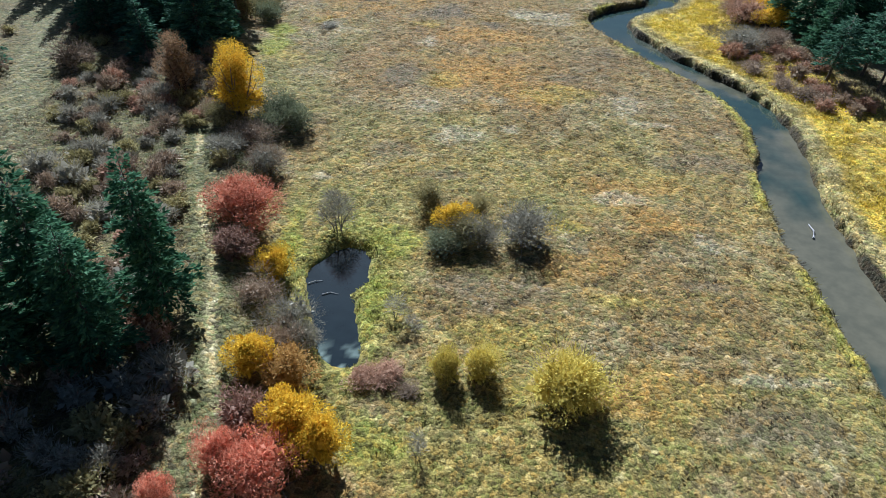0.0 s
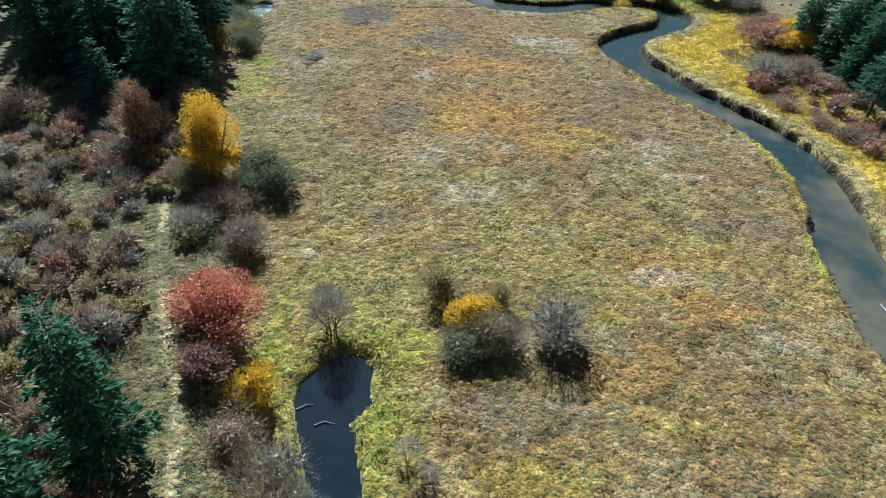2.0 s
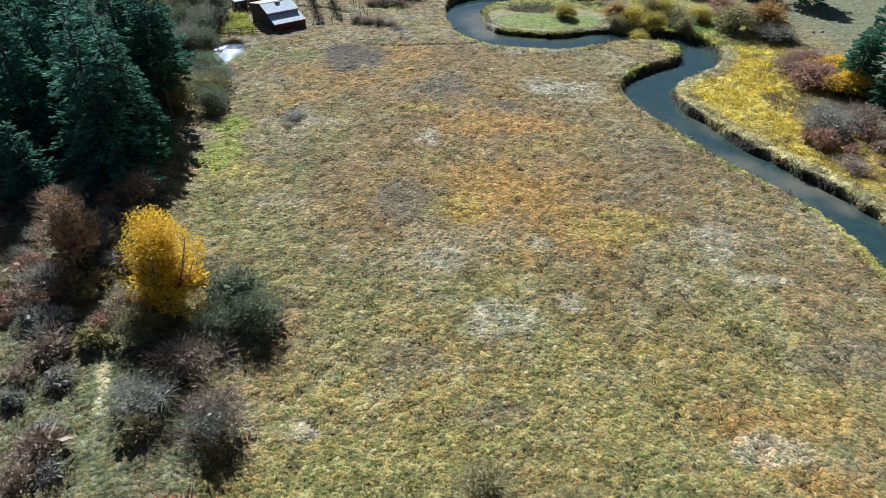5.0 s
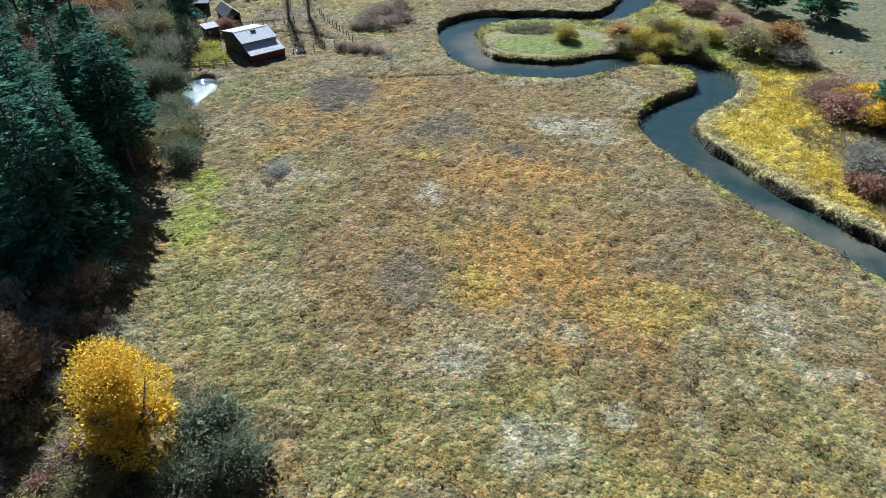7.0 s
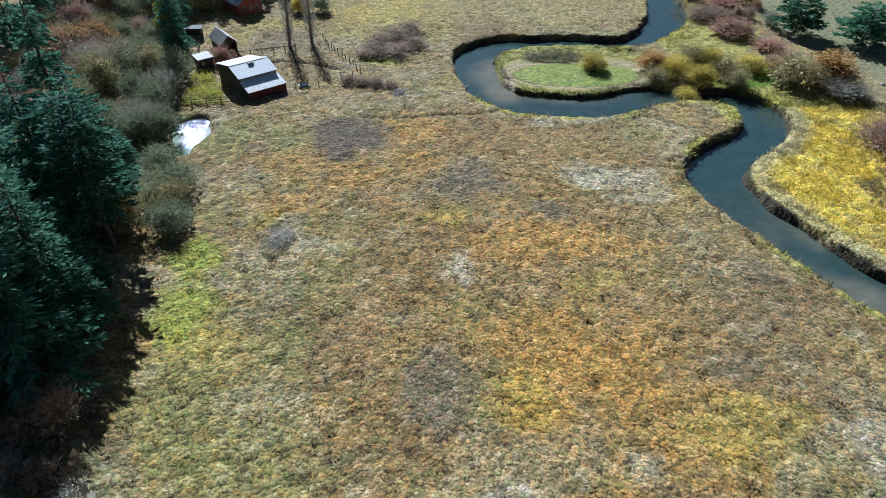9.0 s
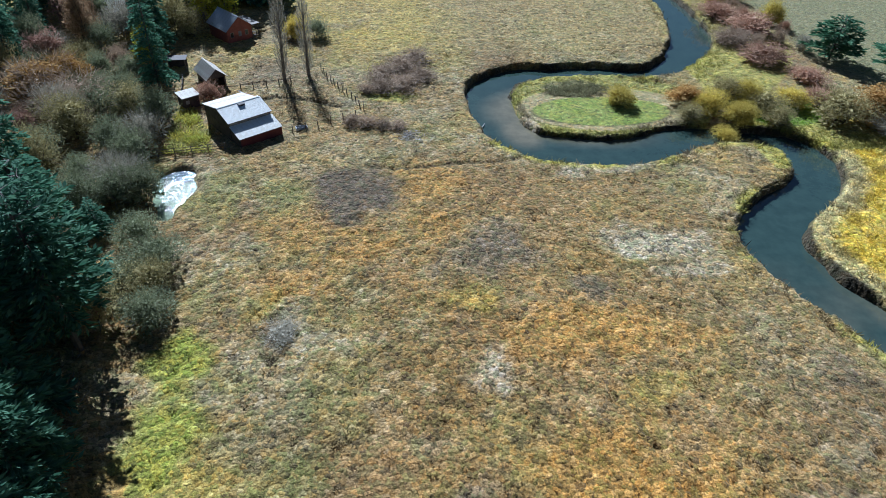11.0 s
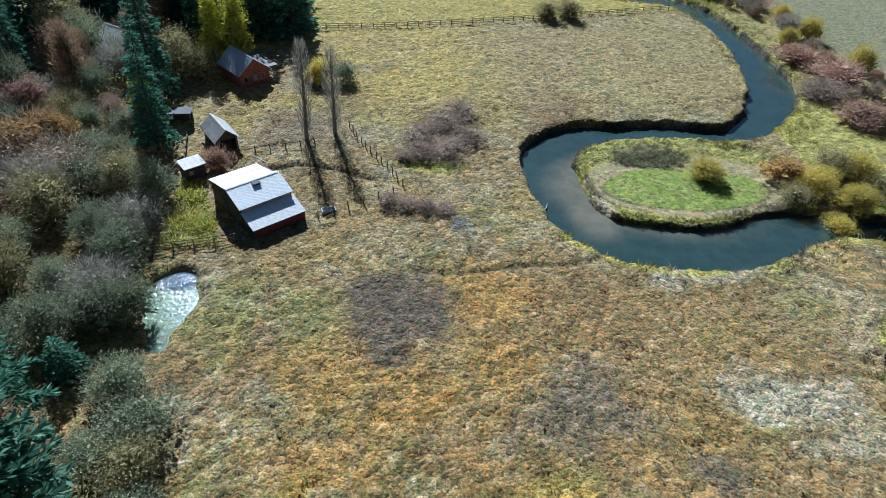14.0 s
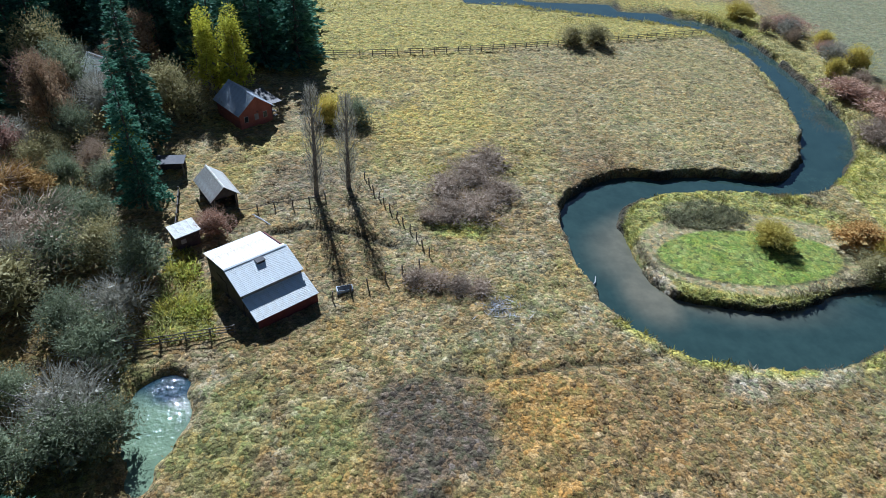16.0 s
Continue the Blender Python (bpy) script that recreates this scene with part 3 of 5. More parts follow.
def crown_points(rng, radius, tall, low, lobes, count, shell=0.55):
    """Places through the outer parts of several lobes that make up an uneven crown, and the way out of the lobe at each."""
    at, way = [], []
    mid, half = (low + tall) / 2, (tall - low) / 2
    for k in range(lobes):
        w = 2.4 * k + rng.normal() * 0.5
        u = (k + 0.5) / lobes
        r = radius * 0.68 * math.sqrt(u) * rng.uniform(0.55, 1.3)
        c = np.array([r * math.cos(w), r * math.sin(w), mid + half * (0.45 - 0.75 * u + rng.normal() * 0.18)])
        size = np.array([radius * 0.42, radius * 0.42, half * 0.58]) * rng.uniform(0.5, 1.2)
        if tall > 1.9 * radius:
            v = (k + rng.random()) / lobes
            r = radius * rng.uniform(0.15, 0.8) * (1.05 - v) ** 0.5
            c = np.array([r * math.cos(w), r * math.sin(w), low + (tall - low) * (0.12 + 0.82 * v)])
            size = np.array([radius * 0.37, radius * 0.37, half * 0.3]) * rng.uniform(0.6, 1.25)
        n = int(count / lobes)
        d = unit(rng.normal(size=(n, 3)))
        q = shell + (1 - shell) * rng.random((n, 1)) ** 0.7
        p = c + d * size * q
        at.append(p)
        way.append(d)
    at, way = np.vstack(at), np.vstack(way)
    keep = at[:, 2] > max(0.05, low * 0.7)
    return at[keep], way[keep]


def bushy(rng, leaf, radius, tall, leaves, size, twigs, twig_length, low, lobes, stems, thick, upward, bark):
    """Meshes of a bush or a broadleaf tree: its stems and its foliage."""
    wood = branching(rng, radius, tall, stems, thick)
    pieces = []
    if leaves:
        at, way = crown_points(rng, radius, tall, low, lobes, leaves)
        n = len(at)
        pieces.append(cards(rng, at, way + rng.normal(size=(n, 3)) * 0.9 + (0, 0, 0.2), size * rng.uniform(0.6, 1.5, n), size * rng.uniform(0.5, 0.9, n)))
        inner, way = crown_points(rng, radius * 0.7, tall * 0.78, low, lobes, max(leaves // 5, twigs // 6), 0.0)
        n = len(inner)
        size = max(size, 0.17)
        pieces.append(cards(rng, inner, way + rng.normal(size=(n, 3)), size * 3.4 * rng.uniform(0.7, 1.3, n), size * 2.4 * rng.uniform(0.7, 1.2, n)))
    if twigs:
        at, way = crown_points(rng, radius, tall, low, lobes, twigs, 0.3)
        n = len(at)
        pieces.append(cards(rng, at, way + rng.normal(size=(n, 3)) * 0.35 + (0, 0, upward), twig_length * rng.uniform(0.5, 1.3, n), rng.uniform(0.02, 0.05, n)))
    return fast_mesh("stems", *wood, bark), fast_mesh("foliage", *merge(pieces), LEAVES[leaf])


def conifer(rng, leaf, radius, tall, low, whorls, droop, full):
    """Meshes of a fir or pine: straight tapered trunk, and boughs of needle sprays in whorls."""
    pieces, wood = [], [tube([(0, 0, -0.4), (0, 0, tall * 0.4), (0, 0, tall * 0.97)], [tall * 0.016, tall * 0.011, 0.02], 7)]
    for k in range(whorls):
        u = (k + rng.random()) / whorls
        z = low + (tall - low) * u
        reach = radius * ((1 - u) ** full + 0.05) * rng.uniform(0.7, 1.15)
        boughs = 6 if u < 0.8 else 4
        for b in range(boughs):
            w = 2 * math.pi * (b + rng.random() * 0.8) / boughs + k
            out = np.array([math.cos(w), math.sin(w), 0.0])
            length = reach * rng.uniform(0.7, 1.1)
            n = max(8, int(length * 15))
            s = (rng.random(n) ** 0.6)[:, None]
            rise = np.array([0, 0, 1.0])
            spine = out * length * s + rise * (z + length * (0.18 * s - droop * s * s))
            across = np.array([-out[1], out[0], 0]) * (rng.random((n, 1)) - 0.5) * 2
            way = out * 0.8 + across * 1.0 + rise * rng.uniform(-0.35, 0.45, (n, 1))
            size = (0.34 + 0.3 * rng.random(n)) * (0.6 + 0.4 * min(1, length / 2.5))
            pieces.append(cards(rng, spine + across * 0.12 * length * (1 - s * 0.5), way, size * 1.45, size * 0.5))
            if length > 1.0:
                wood.append(tube([(0, 0, z), out * length * 0.75 + (0, 0, z + length * (0.13 - droop * 0.55))], [0.05, 0.015], 3))
    return fast_mesh("trunk", *merge(wood), BARK), fast_mesh("crown", *merge(pieces), LEAVES[leaf])


def lombardy(rng, radius, tall):
    """A bare columnar poplar: trunk and steep thin branches."""
    wood = [tube([(0, 0, -0.3), (0.1, 0, tall * 0.5), (0, 0.1, tall)], [0.28, 0.17, 0.02], 6)]
    n = 1700
    z = tall * (0.06 + 0.9 * rng.random(n))
    w = rng.random(n) * 2 * math.pi
    r = radius * rng.random(n) ** 0.7 * np.interp(z / tall, (0, 0.3, 0.7, 1), (0.35, 0.9, 1.0, 0.2))
    out = np.stack([np.cos(w), np.sin(w), np.zeros(n)], 1)
    at = out * r[:, None] + np.stack([0 * z, 0 * z, z], 1)
    for k in range(26):
        u, q = tall * (0.08 + 0.028 * k), 2.4 * k
        d = np.array([math.cos(q), math.sin(q), 0])
        wood.append(tube([(0, 0, u), d * radius * 0.7 + (0, 0, u + 1.6), d * radius * 0.8 + (0, 0, u + 3.2)], [0.06, 0.035, 0.01], 3))
    return fast_mesh("trunk", *merge(wood), PALE_BARK), fast_mesh("crown", *cards(rng, at, out * 0.25 + rng.normal(size=(n, 3)) * 0.12 + (0, 0, 1), rng.uniform(0.7, 1.6, n), rng.uniform(0.02, 0.05, n)), LEAVES["grey"])


# kind: leaf, radius, height, leaves, leaf size, twigs, twig length, lowest, lobes, stems, stem thickness, upward, bark; part names; label; category
KINDS = {
    "red": (("red", 4.2, 5.8, 6500, 0.17, 1800, 0.7, 0.5, 15, 9, 0.09, 0.4, BARK), "rounded shrub with faded red autumn leaves", "shrub"),
    "maroon": (("maroon", 2.6, 4.5, 2000, 0.2, 1100, 0.7, 0.4, 10, 7, 0.07, 0.5, BARK), "dull maroon shrub with thinning leaves", "shrub"),
    "yellow": (("yellow", 2.6, 4.8, 5200, 0.15, 500, 0.6, 0.6, 11, 6, 0.08, 0.5, BARK), "bushy shrub in bright yellow autumn leaf", "shrub"),
    "yellow_tree": (("yellow", 4.4, 10.5, 14000, 0.17, 900, 0.8, 0.3, 26, 6, 0.17, 0.6, PALE_BARK), "broad tree in full golden yellow leaf", "tree"),
    "orange": (("orange", 2.6, 5.0, 2200, 0.2, 900, 0.8, 0.5, 10, 7, 0.07, 0.6, BARK), "shrub with thinning orange-brown leaves", "shrub"),
    "orange_tree": (("tan", 3.0, 8.5, 3600, 0.18, 1800, 0.9, 1.2, 13, 5, 0.12, 0.6, BARK), "half-bare tree with orange-brown leaves", "tree"),
    "gold": (("gold", 3.0, 4.2, 5200, 0.13, 1500, 0.7, 0.3, 14, 9, 0.06, 0.6, BARK), "dense rounded willow bush turning yellow-green", "bush"),
    "lime_tree": (("lime", 3.0, 13.0, 3600, 0.26, 500, 0.9, 1.5, 16, 4, 0.16, 0.8, PALE_BARK), "tall slender tree with sparse lime-yellow leaves", "tree"),
    "willow": (("willow", 3.6, 5.4, 2700, 0.17, 1000, 0.8, 0.3, 14, 7, 0.07, 0.6, PALE_BARK), "grey-green willow bush with thinning leaves", "bush"),
    "olive": (("olive", 3.6, 6.2, 3000, 0.18, 1100, 0.8, 0.3, 14, 7, 0.08, 0.7, BARK), "olive-brown bush with fading leaves", "bush"),
    "brown": (("brown", 2.8, 3.8, 800, 0.14, 1350, 0.8, 0.2, 11, 7, 0.05, 0.6, BARK), "bare brown shrub of dense fine twigs", "shrub"),
    "grey": (("grey", 3.4, 4.8, 700, 0.13, 1700, 0.95, 0.2, 12, 8, 0.06, 0.7, PALE_BARK), "leafless grey bush of fine upright twigs", "bush"),
    "rust": (("rust", 2.4, 3.6, 1900, 0.17, 1200, 0.7, 0.2, 10, 9, 0.05, 0.6, BARK), "rust-red shrub with fine twigs", "shrub"),
    "low_brown": (("brown", 1.3, 1.3, 280, 0.17, 330, 0.45, 0.1, 6, 3, 0.03, 0.5, BARK), "low brown twiggy shrub on the slope", "shrub"),
    "low_rust": (("rust", 1.3, 1.3, 330, 0.17, 260, 0.4, 0.1, 6, 3, 0.03, 0.5, BARK), "low reddish-brown shrub on the slope", "shrub"),
    "low_olive": (("olive", 1.3, 1.4, 400, 0.18, 200, 0.4, 0.1, 6, 3, 0.03, 0.5, BARK), "low olive and gold shrub on the slope", "shrub"),
    "low_grey": (("grey", 1.4, 1.5, 150, 0.14, 520, 0.5, 0.1, 6, 3, 0.03, 0.6, BARK), "low grey leafless shrub on the slope", "shrub"),
    "bare_tree": (("grey", 2.1, 5.2, 0, 0.1, 2000, 0.8, 1.0, 9, 6, 0.09, 0.8, PALE_BARK), "small leafless tree beside the pond", "tree"),
    "sapling": (("grey", 0.9, 3.2, 0, 0.1, 420, 0.7, 0.3, 5, 4, 0.03, 1.0, BARK), "thin leafless sapling in the meadow", "sapling"),
}
CONIFERS = {
    "fir": (("needles", 4.6, 21.0, 1.2, 30, 0.32, 0.85), "tall dark green fir tree", "tree"),
    "spire": (("needles", 3.9, 25.0, 1.5, 46, 0.4, 0.9), "very tall narrow dark fir tree", "tree"),
    "young_fir": (("needles", 2.8, 9.5, 0.4, 18, 0.3, 0.9), "young dark green fir tree", "tree"),
    "pine": (("pine", 4.2, 17.0, 1.5, 34, 0.22, 0.65), "full-crowned green pine tree", "tree"),
    "thin_pine": (("needles", 4.2, 19.0, 5.0, 17, 0.12, 0.4), "open-crowned pine with its dark trunk showing", "tree"),
    "small_pine": (("pine", 3.4, 8.5, 1.2, 16, 0.1, 0.4), "short bushy green pine tree", "tree"),
}
made_plants = {}


def plant(kind, x, y, radius=None, tall=None, label="", turn=None):
    """Sets one plant of a kind on the ground at its size; the first of each of three shapes is built, the rest copy it."""
    shape = len([1 for p in placed if p[0] == kind]) % 3
    placed.append((kind, x, y))
    spec, text, category = (KINDS.get(kind) or CONIFERS.get(kind) or ((None, 1.0, 15.5), "bare columnar poplar by the farm fence", "tree"))
    radius, tall = (radius or spec[1]) * (1.16 if kind in KINDS else 1.0), tall or spec[2]
    rnd = random.Random(f"{kind}{len(placed)}")
    turn = rnd.uniform(0, 360) if turn is None else turn
    m = pose(x, y, height(x, y) - 0.05, rnd.uniform(-2, 2), rnd.uniform(-2, 2), turn) @ Matrix.Diagonal((radius / spec[1], radius / spec[1], tall / spec[2], 1))
    key = (kind, shape)
    if key in made_plants:
        first = made_plants[key]
        ob = copy_thing(first, m @ Matrix.Diagonal((*[1 / s for s in first.scale], 1)))
    else:
        rng = np.random.default_rng(sum(map(ord, kind)) * 7 + shape)
        ob = new(f"{category}" if category != "tree" else {"fir": "fir_tree", "spire": "fir_tree", "young_fir": "fir_tree", "pine": "pine_tree", "thin_pine": "pine_tree", "small_pine": "pine_tree", "poplar": "poplar_tree"}.get(kind, "broadleaf_tree"))
        if kind in KINDS:
            wood, crown = bushy(rng, *spec)
        elif kind in CONIFERS:
            wood, crown = conifer(rng, *spec)
        else:
            wood, crown = lombardy(rng, spec[1], spec[2])
        tree = category == "tree"
        part("trunk" if tree else "branchwork", wood, ob)
        part("crown" if tree else "foliage", crown, ob)
        ob.matrix_basis = m
        made_plants[key] = ob
    return tagged(ob, label or text, category, kind + " plants")


placed = []


def free(x, y, gap):
    return all((x - p[1]) ** 2 + (y - p[2]) ** 2 > gap * gap for p in placed)


def scatter(seed, kinds, box, count, gap, size=(0.8, 1.25), where=None):
    """Fills a stretch of the plan with plants of mixed kinds, clear of one another."""
    rnd = random.Random(seed)
    done = 0
    for _ in range(count * 12):
        x, y = rnd.uniform(box[0], box[2]), rnd.uniform(box[1], box[3])
        kind, s = rnd.choice(kinds), rnd.uniform(*size)
        if (where is None or where(x, y)) and free(x, y, gap):
            spec = (KINDS.get(kind) or CONIFERS.get(kind))[0]
            plant(kind, x, y, spec[1] * s, spec[2] * s * rnd.uniform(0.85, 1.4))
            done += 1
            if done == count:
                break


# ---- plants one by one ----
plant("red", -22.9, 55.6, 4.6, 6.2)
plant("maroon", -22.2, 49.0, 2.6, 3.6)
plant("yellow", -17.4, 47.6, 2.1, 4)
plant("yellow_tree", -31.3, 82.8, 4.4, 10.5)
plant("willow", -25.3, 83.3, 4.0, 5.2)
plant("grey", -14.3, 40.4, 2.7, 3.8)
plant("brown", -18.3, 43.1, 2.6, 3)
plant("yellow", -16.5, 34.3, 2.4, 5)
plant("orange", -13.1, 32.9, 2.6, 5)
plant("maroon", -15.2, 27.8, 2.5, 5)
plant("yellow", -11.3, 27.5, 2.8, 6.5)
plant("yellow", -8.9, 26.0, 2.2, 6)
plant("red", -12.9, 23.4, 3.2, 6)
plant("red", -15.9, 24.1, 1.9, 5)
plant("red", -18.8, 20.5, 1.5, 4)
plant("rust", -4.4, 34.6, 1.7, 1.5)
plant("rust", -6.6, 34.4, 1.6, 1.4)
plant("brown", -2.7, 33.0, 1.3, 1.2)
plant("olive", -2.0, 61.7, 2.6, 4)
plant("yellow", 0.8, 57.3, 2.5, 4.2)
plant("olive", 2.3, 55.3, 2.9, 3.6)
plant("olive", 4.2, 60.1, 1.9, 3.5)
plant("grey", 9.2, 55.9, 4.2, 4.8)
plant("grey", 3.7, 54.9, 2.6, 3.5)
plant("bare_tree", -12.4, 56.4, 2.2, 5.2)
plant("willow", -22.6, 80.5, 2.8, 4.6)
plant("willow", -26.5, 79.1, 2.7, 4)
plant("olive", -32.3, 77.4, 2.3, 3.6)
plant("willow", -0.1, 53.6, 2.7, 2.8)
plant("gold", 0.6, 35.0, 1.6, 3.6)
plant("gold", 3.9, 35.5, 1.8, 3.6)
plant("gold", 11.2, 33.0, 3.9, 5.2)
plant("sapling", -4.5, 42.2, 1.0, 3)
plant("sapling", -1.4, 26.7, 0.8, 3.2)
plant("sapling", -2.7, 40.5, 0.9, 2)
plant("pine", -25.6, 39.6, 3.3, 17)
plant("pine", -32.2, 35.8, 4.0, 19)
plant("pine", -28.6, 33.2, 3.4, 15)
plant("pine", -35.5, 31.0, 4.2, 18)
plant("brown", -27.4, 73.8, 3.3, 3.5)
plant("brown", -24.1, 69.3, 2.8, 3.5)
plant("grey", -23.7, 67.5, 2.6, 4)
plant("grey", -29.2, 69.2, 2.9, 3)
plant("brown", -14.7, 37.2, 2.4, 3.5)
plant("grey", -12.6, 38.3, 1.9, 3)
plant("orange_tree", -41.4, 87.3, 3.3, 9)
plant("young_fir", -51.7, 100.1, 3.9, 10)
plant("fir", -48.0, 115.8, 5.2, 22)
plant("fir", -42.2, 109.4, 4.5, 19)
plant("thin_pine", -43.9, 124.8, 5.0, 19)
plant("fir", -57.2, 131.0, 5.4, 22)
plant("fir", -56.4, 111.2, 5.8, 20)
plant("fir", -44.3, 105.3, 6.5, 22)
plant("fir", -44.5, 112.4, 5.0, 20)
plant("fir", -49.7, 128.2, 5.1, 20)
plant("thin_pine", -45.1, 128.2, 4.3, 19)
plant("orange_tree", -44.5, 128.1, 2.5, 6)
plant("young_fir", -45.1, 117.3, 3.9, 10)
plant("willow", -38.9, 128.9, 3.2, 4.2)
plant("olive", -39.8, 133.9, 2.9, 4.0)
plant("pine", 74.5, 131.0, 4.6, 14)
plant("thin_pine", 68.4, 107.2, 4.0, 12)
plant("pine", 71.7, 138.1, 4.1, 12)
plant("pine", 80.7, 129.8, 5.2, 15)
plant("pine", 73.8, 121.5, 4.6, 13)
plant("thin_pine", 76.5, 110.5, 4.4, 13)
plant("rust", 65.6, 147.4, 2.6, 3.5)
plant("rust", 68.7, 146.8, 3.7, 4)
plant("yellow", 71.0, 142.9, 4.8, 5)
plant("grey", 59.8, 125.7, 4.0, 3.5)
plant("brown", 64.4, 123.2, 4.3, 4)
plant("brown", 56.0, 110.6, 2.8, 2)
plant("brown", 61.0, 99.8, 3.2, 2)
plant("brown", 59.0, 103.7, 3.0, 1.8)
plant("gold", 28.0, 178.9, 3.0, 3)
plant("orange", 39.4, 177.9, 3.7, 3.6)
plant("gold", 42.4, 175.1, 3.3, 4)
plant("olive", 47.2, 178.7, 3.5, 4.4)
plant("gold", 50.0, 177.2, 3.5, 4.4)
plant("olive", 51.4, 173.0, 3.5, 4.4)
plant("gold", 45.7, 170.2, 2.9, 3.6)
plant("olive", 51.7, 168.6, 2.8, 3.6)
plant("gold", 42.0, 166.8, 2.3, 2.4)
plant("olive", 37.9, 172.4, 2.8, 2.8)
plant("rust", 67.5, 185.8, 3.7, 3)
plant("gold", 57.9, 175.6, 3.5, 3.5)
plant("rust", 63.0, 175.5, 3.2, 3.5)
plant("olive", 63.0, 169.4, 5.6, 6)
plant("orange", 69.6, 169.3, 6.1, 6)
plant("grey", 69.8, 163.5, 5.2, 4)
plant("rust", 64.3, 196.0, 5.1, 3.5)
plant("brown", 62.9, 205.6, 4.5, 3)
plant("small_pine", 79.5, 197.2, 5.3, 9)
plant("small_pine", 90.5, 189.9, 6.1, 9)
plant("rust", 65.7, 140.4, 5.0, 5)
plant("brown", 64.9, 147.0, 3.6, 4)
plant("yellow", 69.2, 136.5, 4.1, 5)
plant("grey", 57.2, 121.5, 4.5, 4.5)
plant("rust", 66.5, 222.4, 5.0, 4)
plant("rust", 69.9, 212.6, 6.0, 4)
plant("brown", 62.0, 206.8, 5.0, 3)
plant("rust", 75.6, 261.0, 4.9, 4)
plant("gold", 67.5, 269.5, 4.2, 4)
plant("olive", 18.9, 247.2, 3.5, 4.5)
plant("olive", 24.4, 248.4, 3.6, 4.5)
plant("gold", -30.6, 210.4, 2.6, 4.5)
plant("willow", -26.2, 210.6, 2.8, 4.5)
plant("lime_tree", -50.3, 219.7, 3.0, 14)
plant("lime_tree", -45.9, 220.0, 3.2, 14)
plant("spire", -56.2, 202.3, 4.0, 25)
plant("fir", -51.6, 186.0, 3.2, 21)
plant("olive", -54.9, 212.7, 5.1, 9)
plant("olive", -51.6, 211.3, 3.9, 6)
plant("rust", -42.5, 181.0, 2.4, 3.6)
plant("orange_tree", -70.8, 213.2, 2.1, 8)
plant("orange", -65.9, 187.1, 4.0, 6)
plant("lime_tree", -56.1, 195.8, 2.2, 8)
plant("willow", -57.3, 175.3, 4.3, 6)
plant("willow", -48.7, 173.8, 3.4, 6)
plant("grey", -48.8, 166.5, 3.5, 5.4)
plant("willow", -49.3, 161.7, 3.6, 5.4)
plant("willow", -48.3, 151.3, 3.7, 5.4)
plant("willow", -45.1, 152.4, 3.0, 5)
plant("young_fir", -48.4, 144.1, 2.3, 5)
plant("willow", -40.3, 137.6, 3.7, 4.5)
plant("willow", -43.3, 134.7, 2.9, 4)
plant("olive", -43.6, 129.0, 3.1, 6)
plant("orange_tree", -47.7, 132.8, 3.2, 9)
plant("grey", -48.9, 154.4, 4.5, 5.5)
plant("olive", -59.3, 168.4, 4.4, 7)
plant("brown", -68.3, 180.3, 6.0, 7)
plant("orange", -68.8, 181.1, 6.4, 6.5)
plant("willow", -42.9, 142.2, 3.2, 4.5)
plant("brown", -61.7, 176.7, 7.0, 6)
plant("brown", -9.7, 193.7, 4.0, 2.2)
plant("brown", -13.5, 190.1, 3.6, 2.2)
plant("brown", -6.6, 197.6, 3.9, 2.2)
plant("brown", -13.8, 184.5, 3.4, 2)
plant("brown", -10.1, 185.2, 3.7, 2.2)
plant("brown", -6.3, 189.5, 3.2, 2)
plant("brown", -16.3, 183.4, 2.0, 1.6)
plant("brown", -18.9, 171.8, 2.0, 1.6)
plant("brown", -16.5, 171.2, 2.0, 1.5)
plant("brown", -14.0, 170.7, 2.0, 1.4)
plant("brown", -11.6, 170.2, 1.8, 1.2)
plant("grey", -25.3, 126.2, 2.1, 1.2)
plant("poplar", -31.0, 189.4, 1.3, 15.5)
plant("poplar", -26.8, 191.1, 1.3, 14)

# thickets, slopes and woods between the plants set one by one
def meadow_side(x, y):
    return x < np.interp(y, (20, 40, 60, 75, 100, 130, 150, 165, 200, 230), (-15, -20, -27, -31, -38, -46, -48, -50, -54, -45))


def off_path(x, y):
    return meadow_side(x, y) and distance_to(FOOTPATH, np.array([x]), np.array([y]))[0] > 2.6


def off_track(x, y):
    return off_path(x, y) and abs(x - np.interp(y, (20, 61, 85, 109, 150), (-44, -54, -64, -74, -88))) > 5


scatter(3, ["low_brown", "low_olive", "low_rust", "low_olive", "low_brown", "low_grey", "low_brown", "low_grey"], (-58, 16, -20, 100), 185, 1.7, (0.7, 1.6), off_track)
scatter(4, ["brown", "grey", "olive", "maroon"], (-58, 60, -34, 100), 16, 3.5, (0.7, 1.0), off_track)
scatter(5, ["fir", "fir", "thin_pine"], (-72, 108, -44, 140), 14, 4.5, (0.75, 1.05), meadow_side)
scatter(6, ["willow", "grey", "olive", "grey", "willow", "maroon", "willow", "willow", "olive", "brown"], (-74, 126, -42, 205), 56, 4.3, (0.65, 1.05), meadow_side)
scatter(7, ["willow", "maroon", "olive", "grey", "orange_tree"], (-80, 150, -60, 232), 18, 4.0, (1.0, 1.5), meadow_side)
scatter(8, ["young_fir"], (-90, 227, -37, 268), 58, 3.4, (1.4, 2.1), lambda x, y: x < -36 - (y - 232) * 0.02)
scatter(9, ["fir", "spire"], (-88, 125, -68, 225), 13, 5.0, (0.6, 0.9))
scatter(10, ["pine", "thin_pine"], (75, 96, 100, 146), 12, 5.0, (0.7, 0.9))
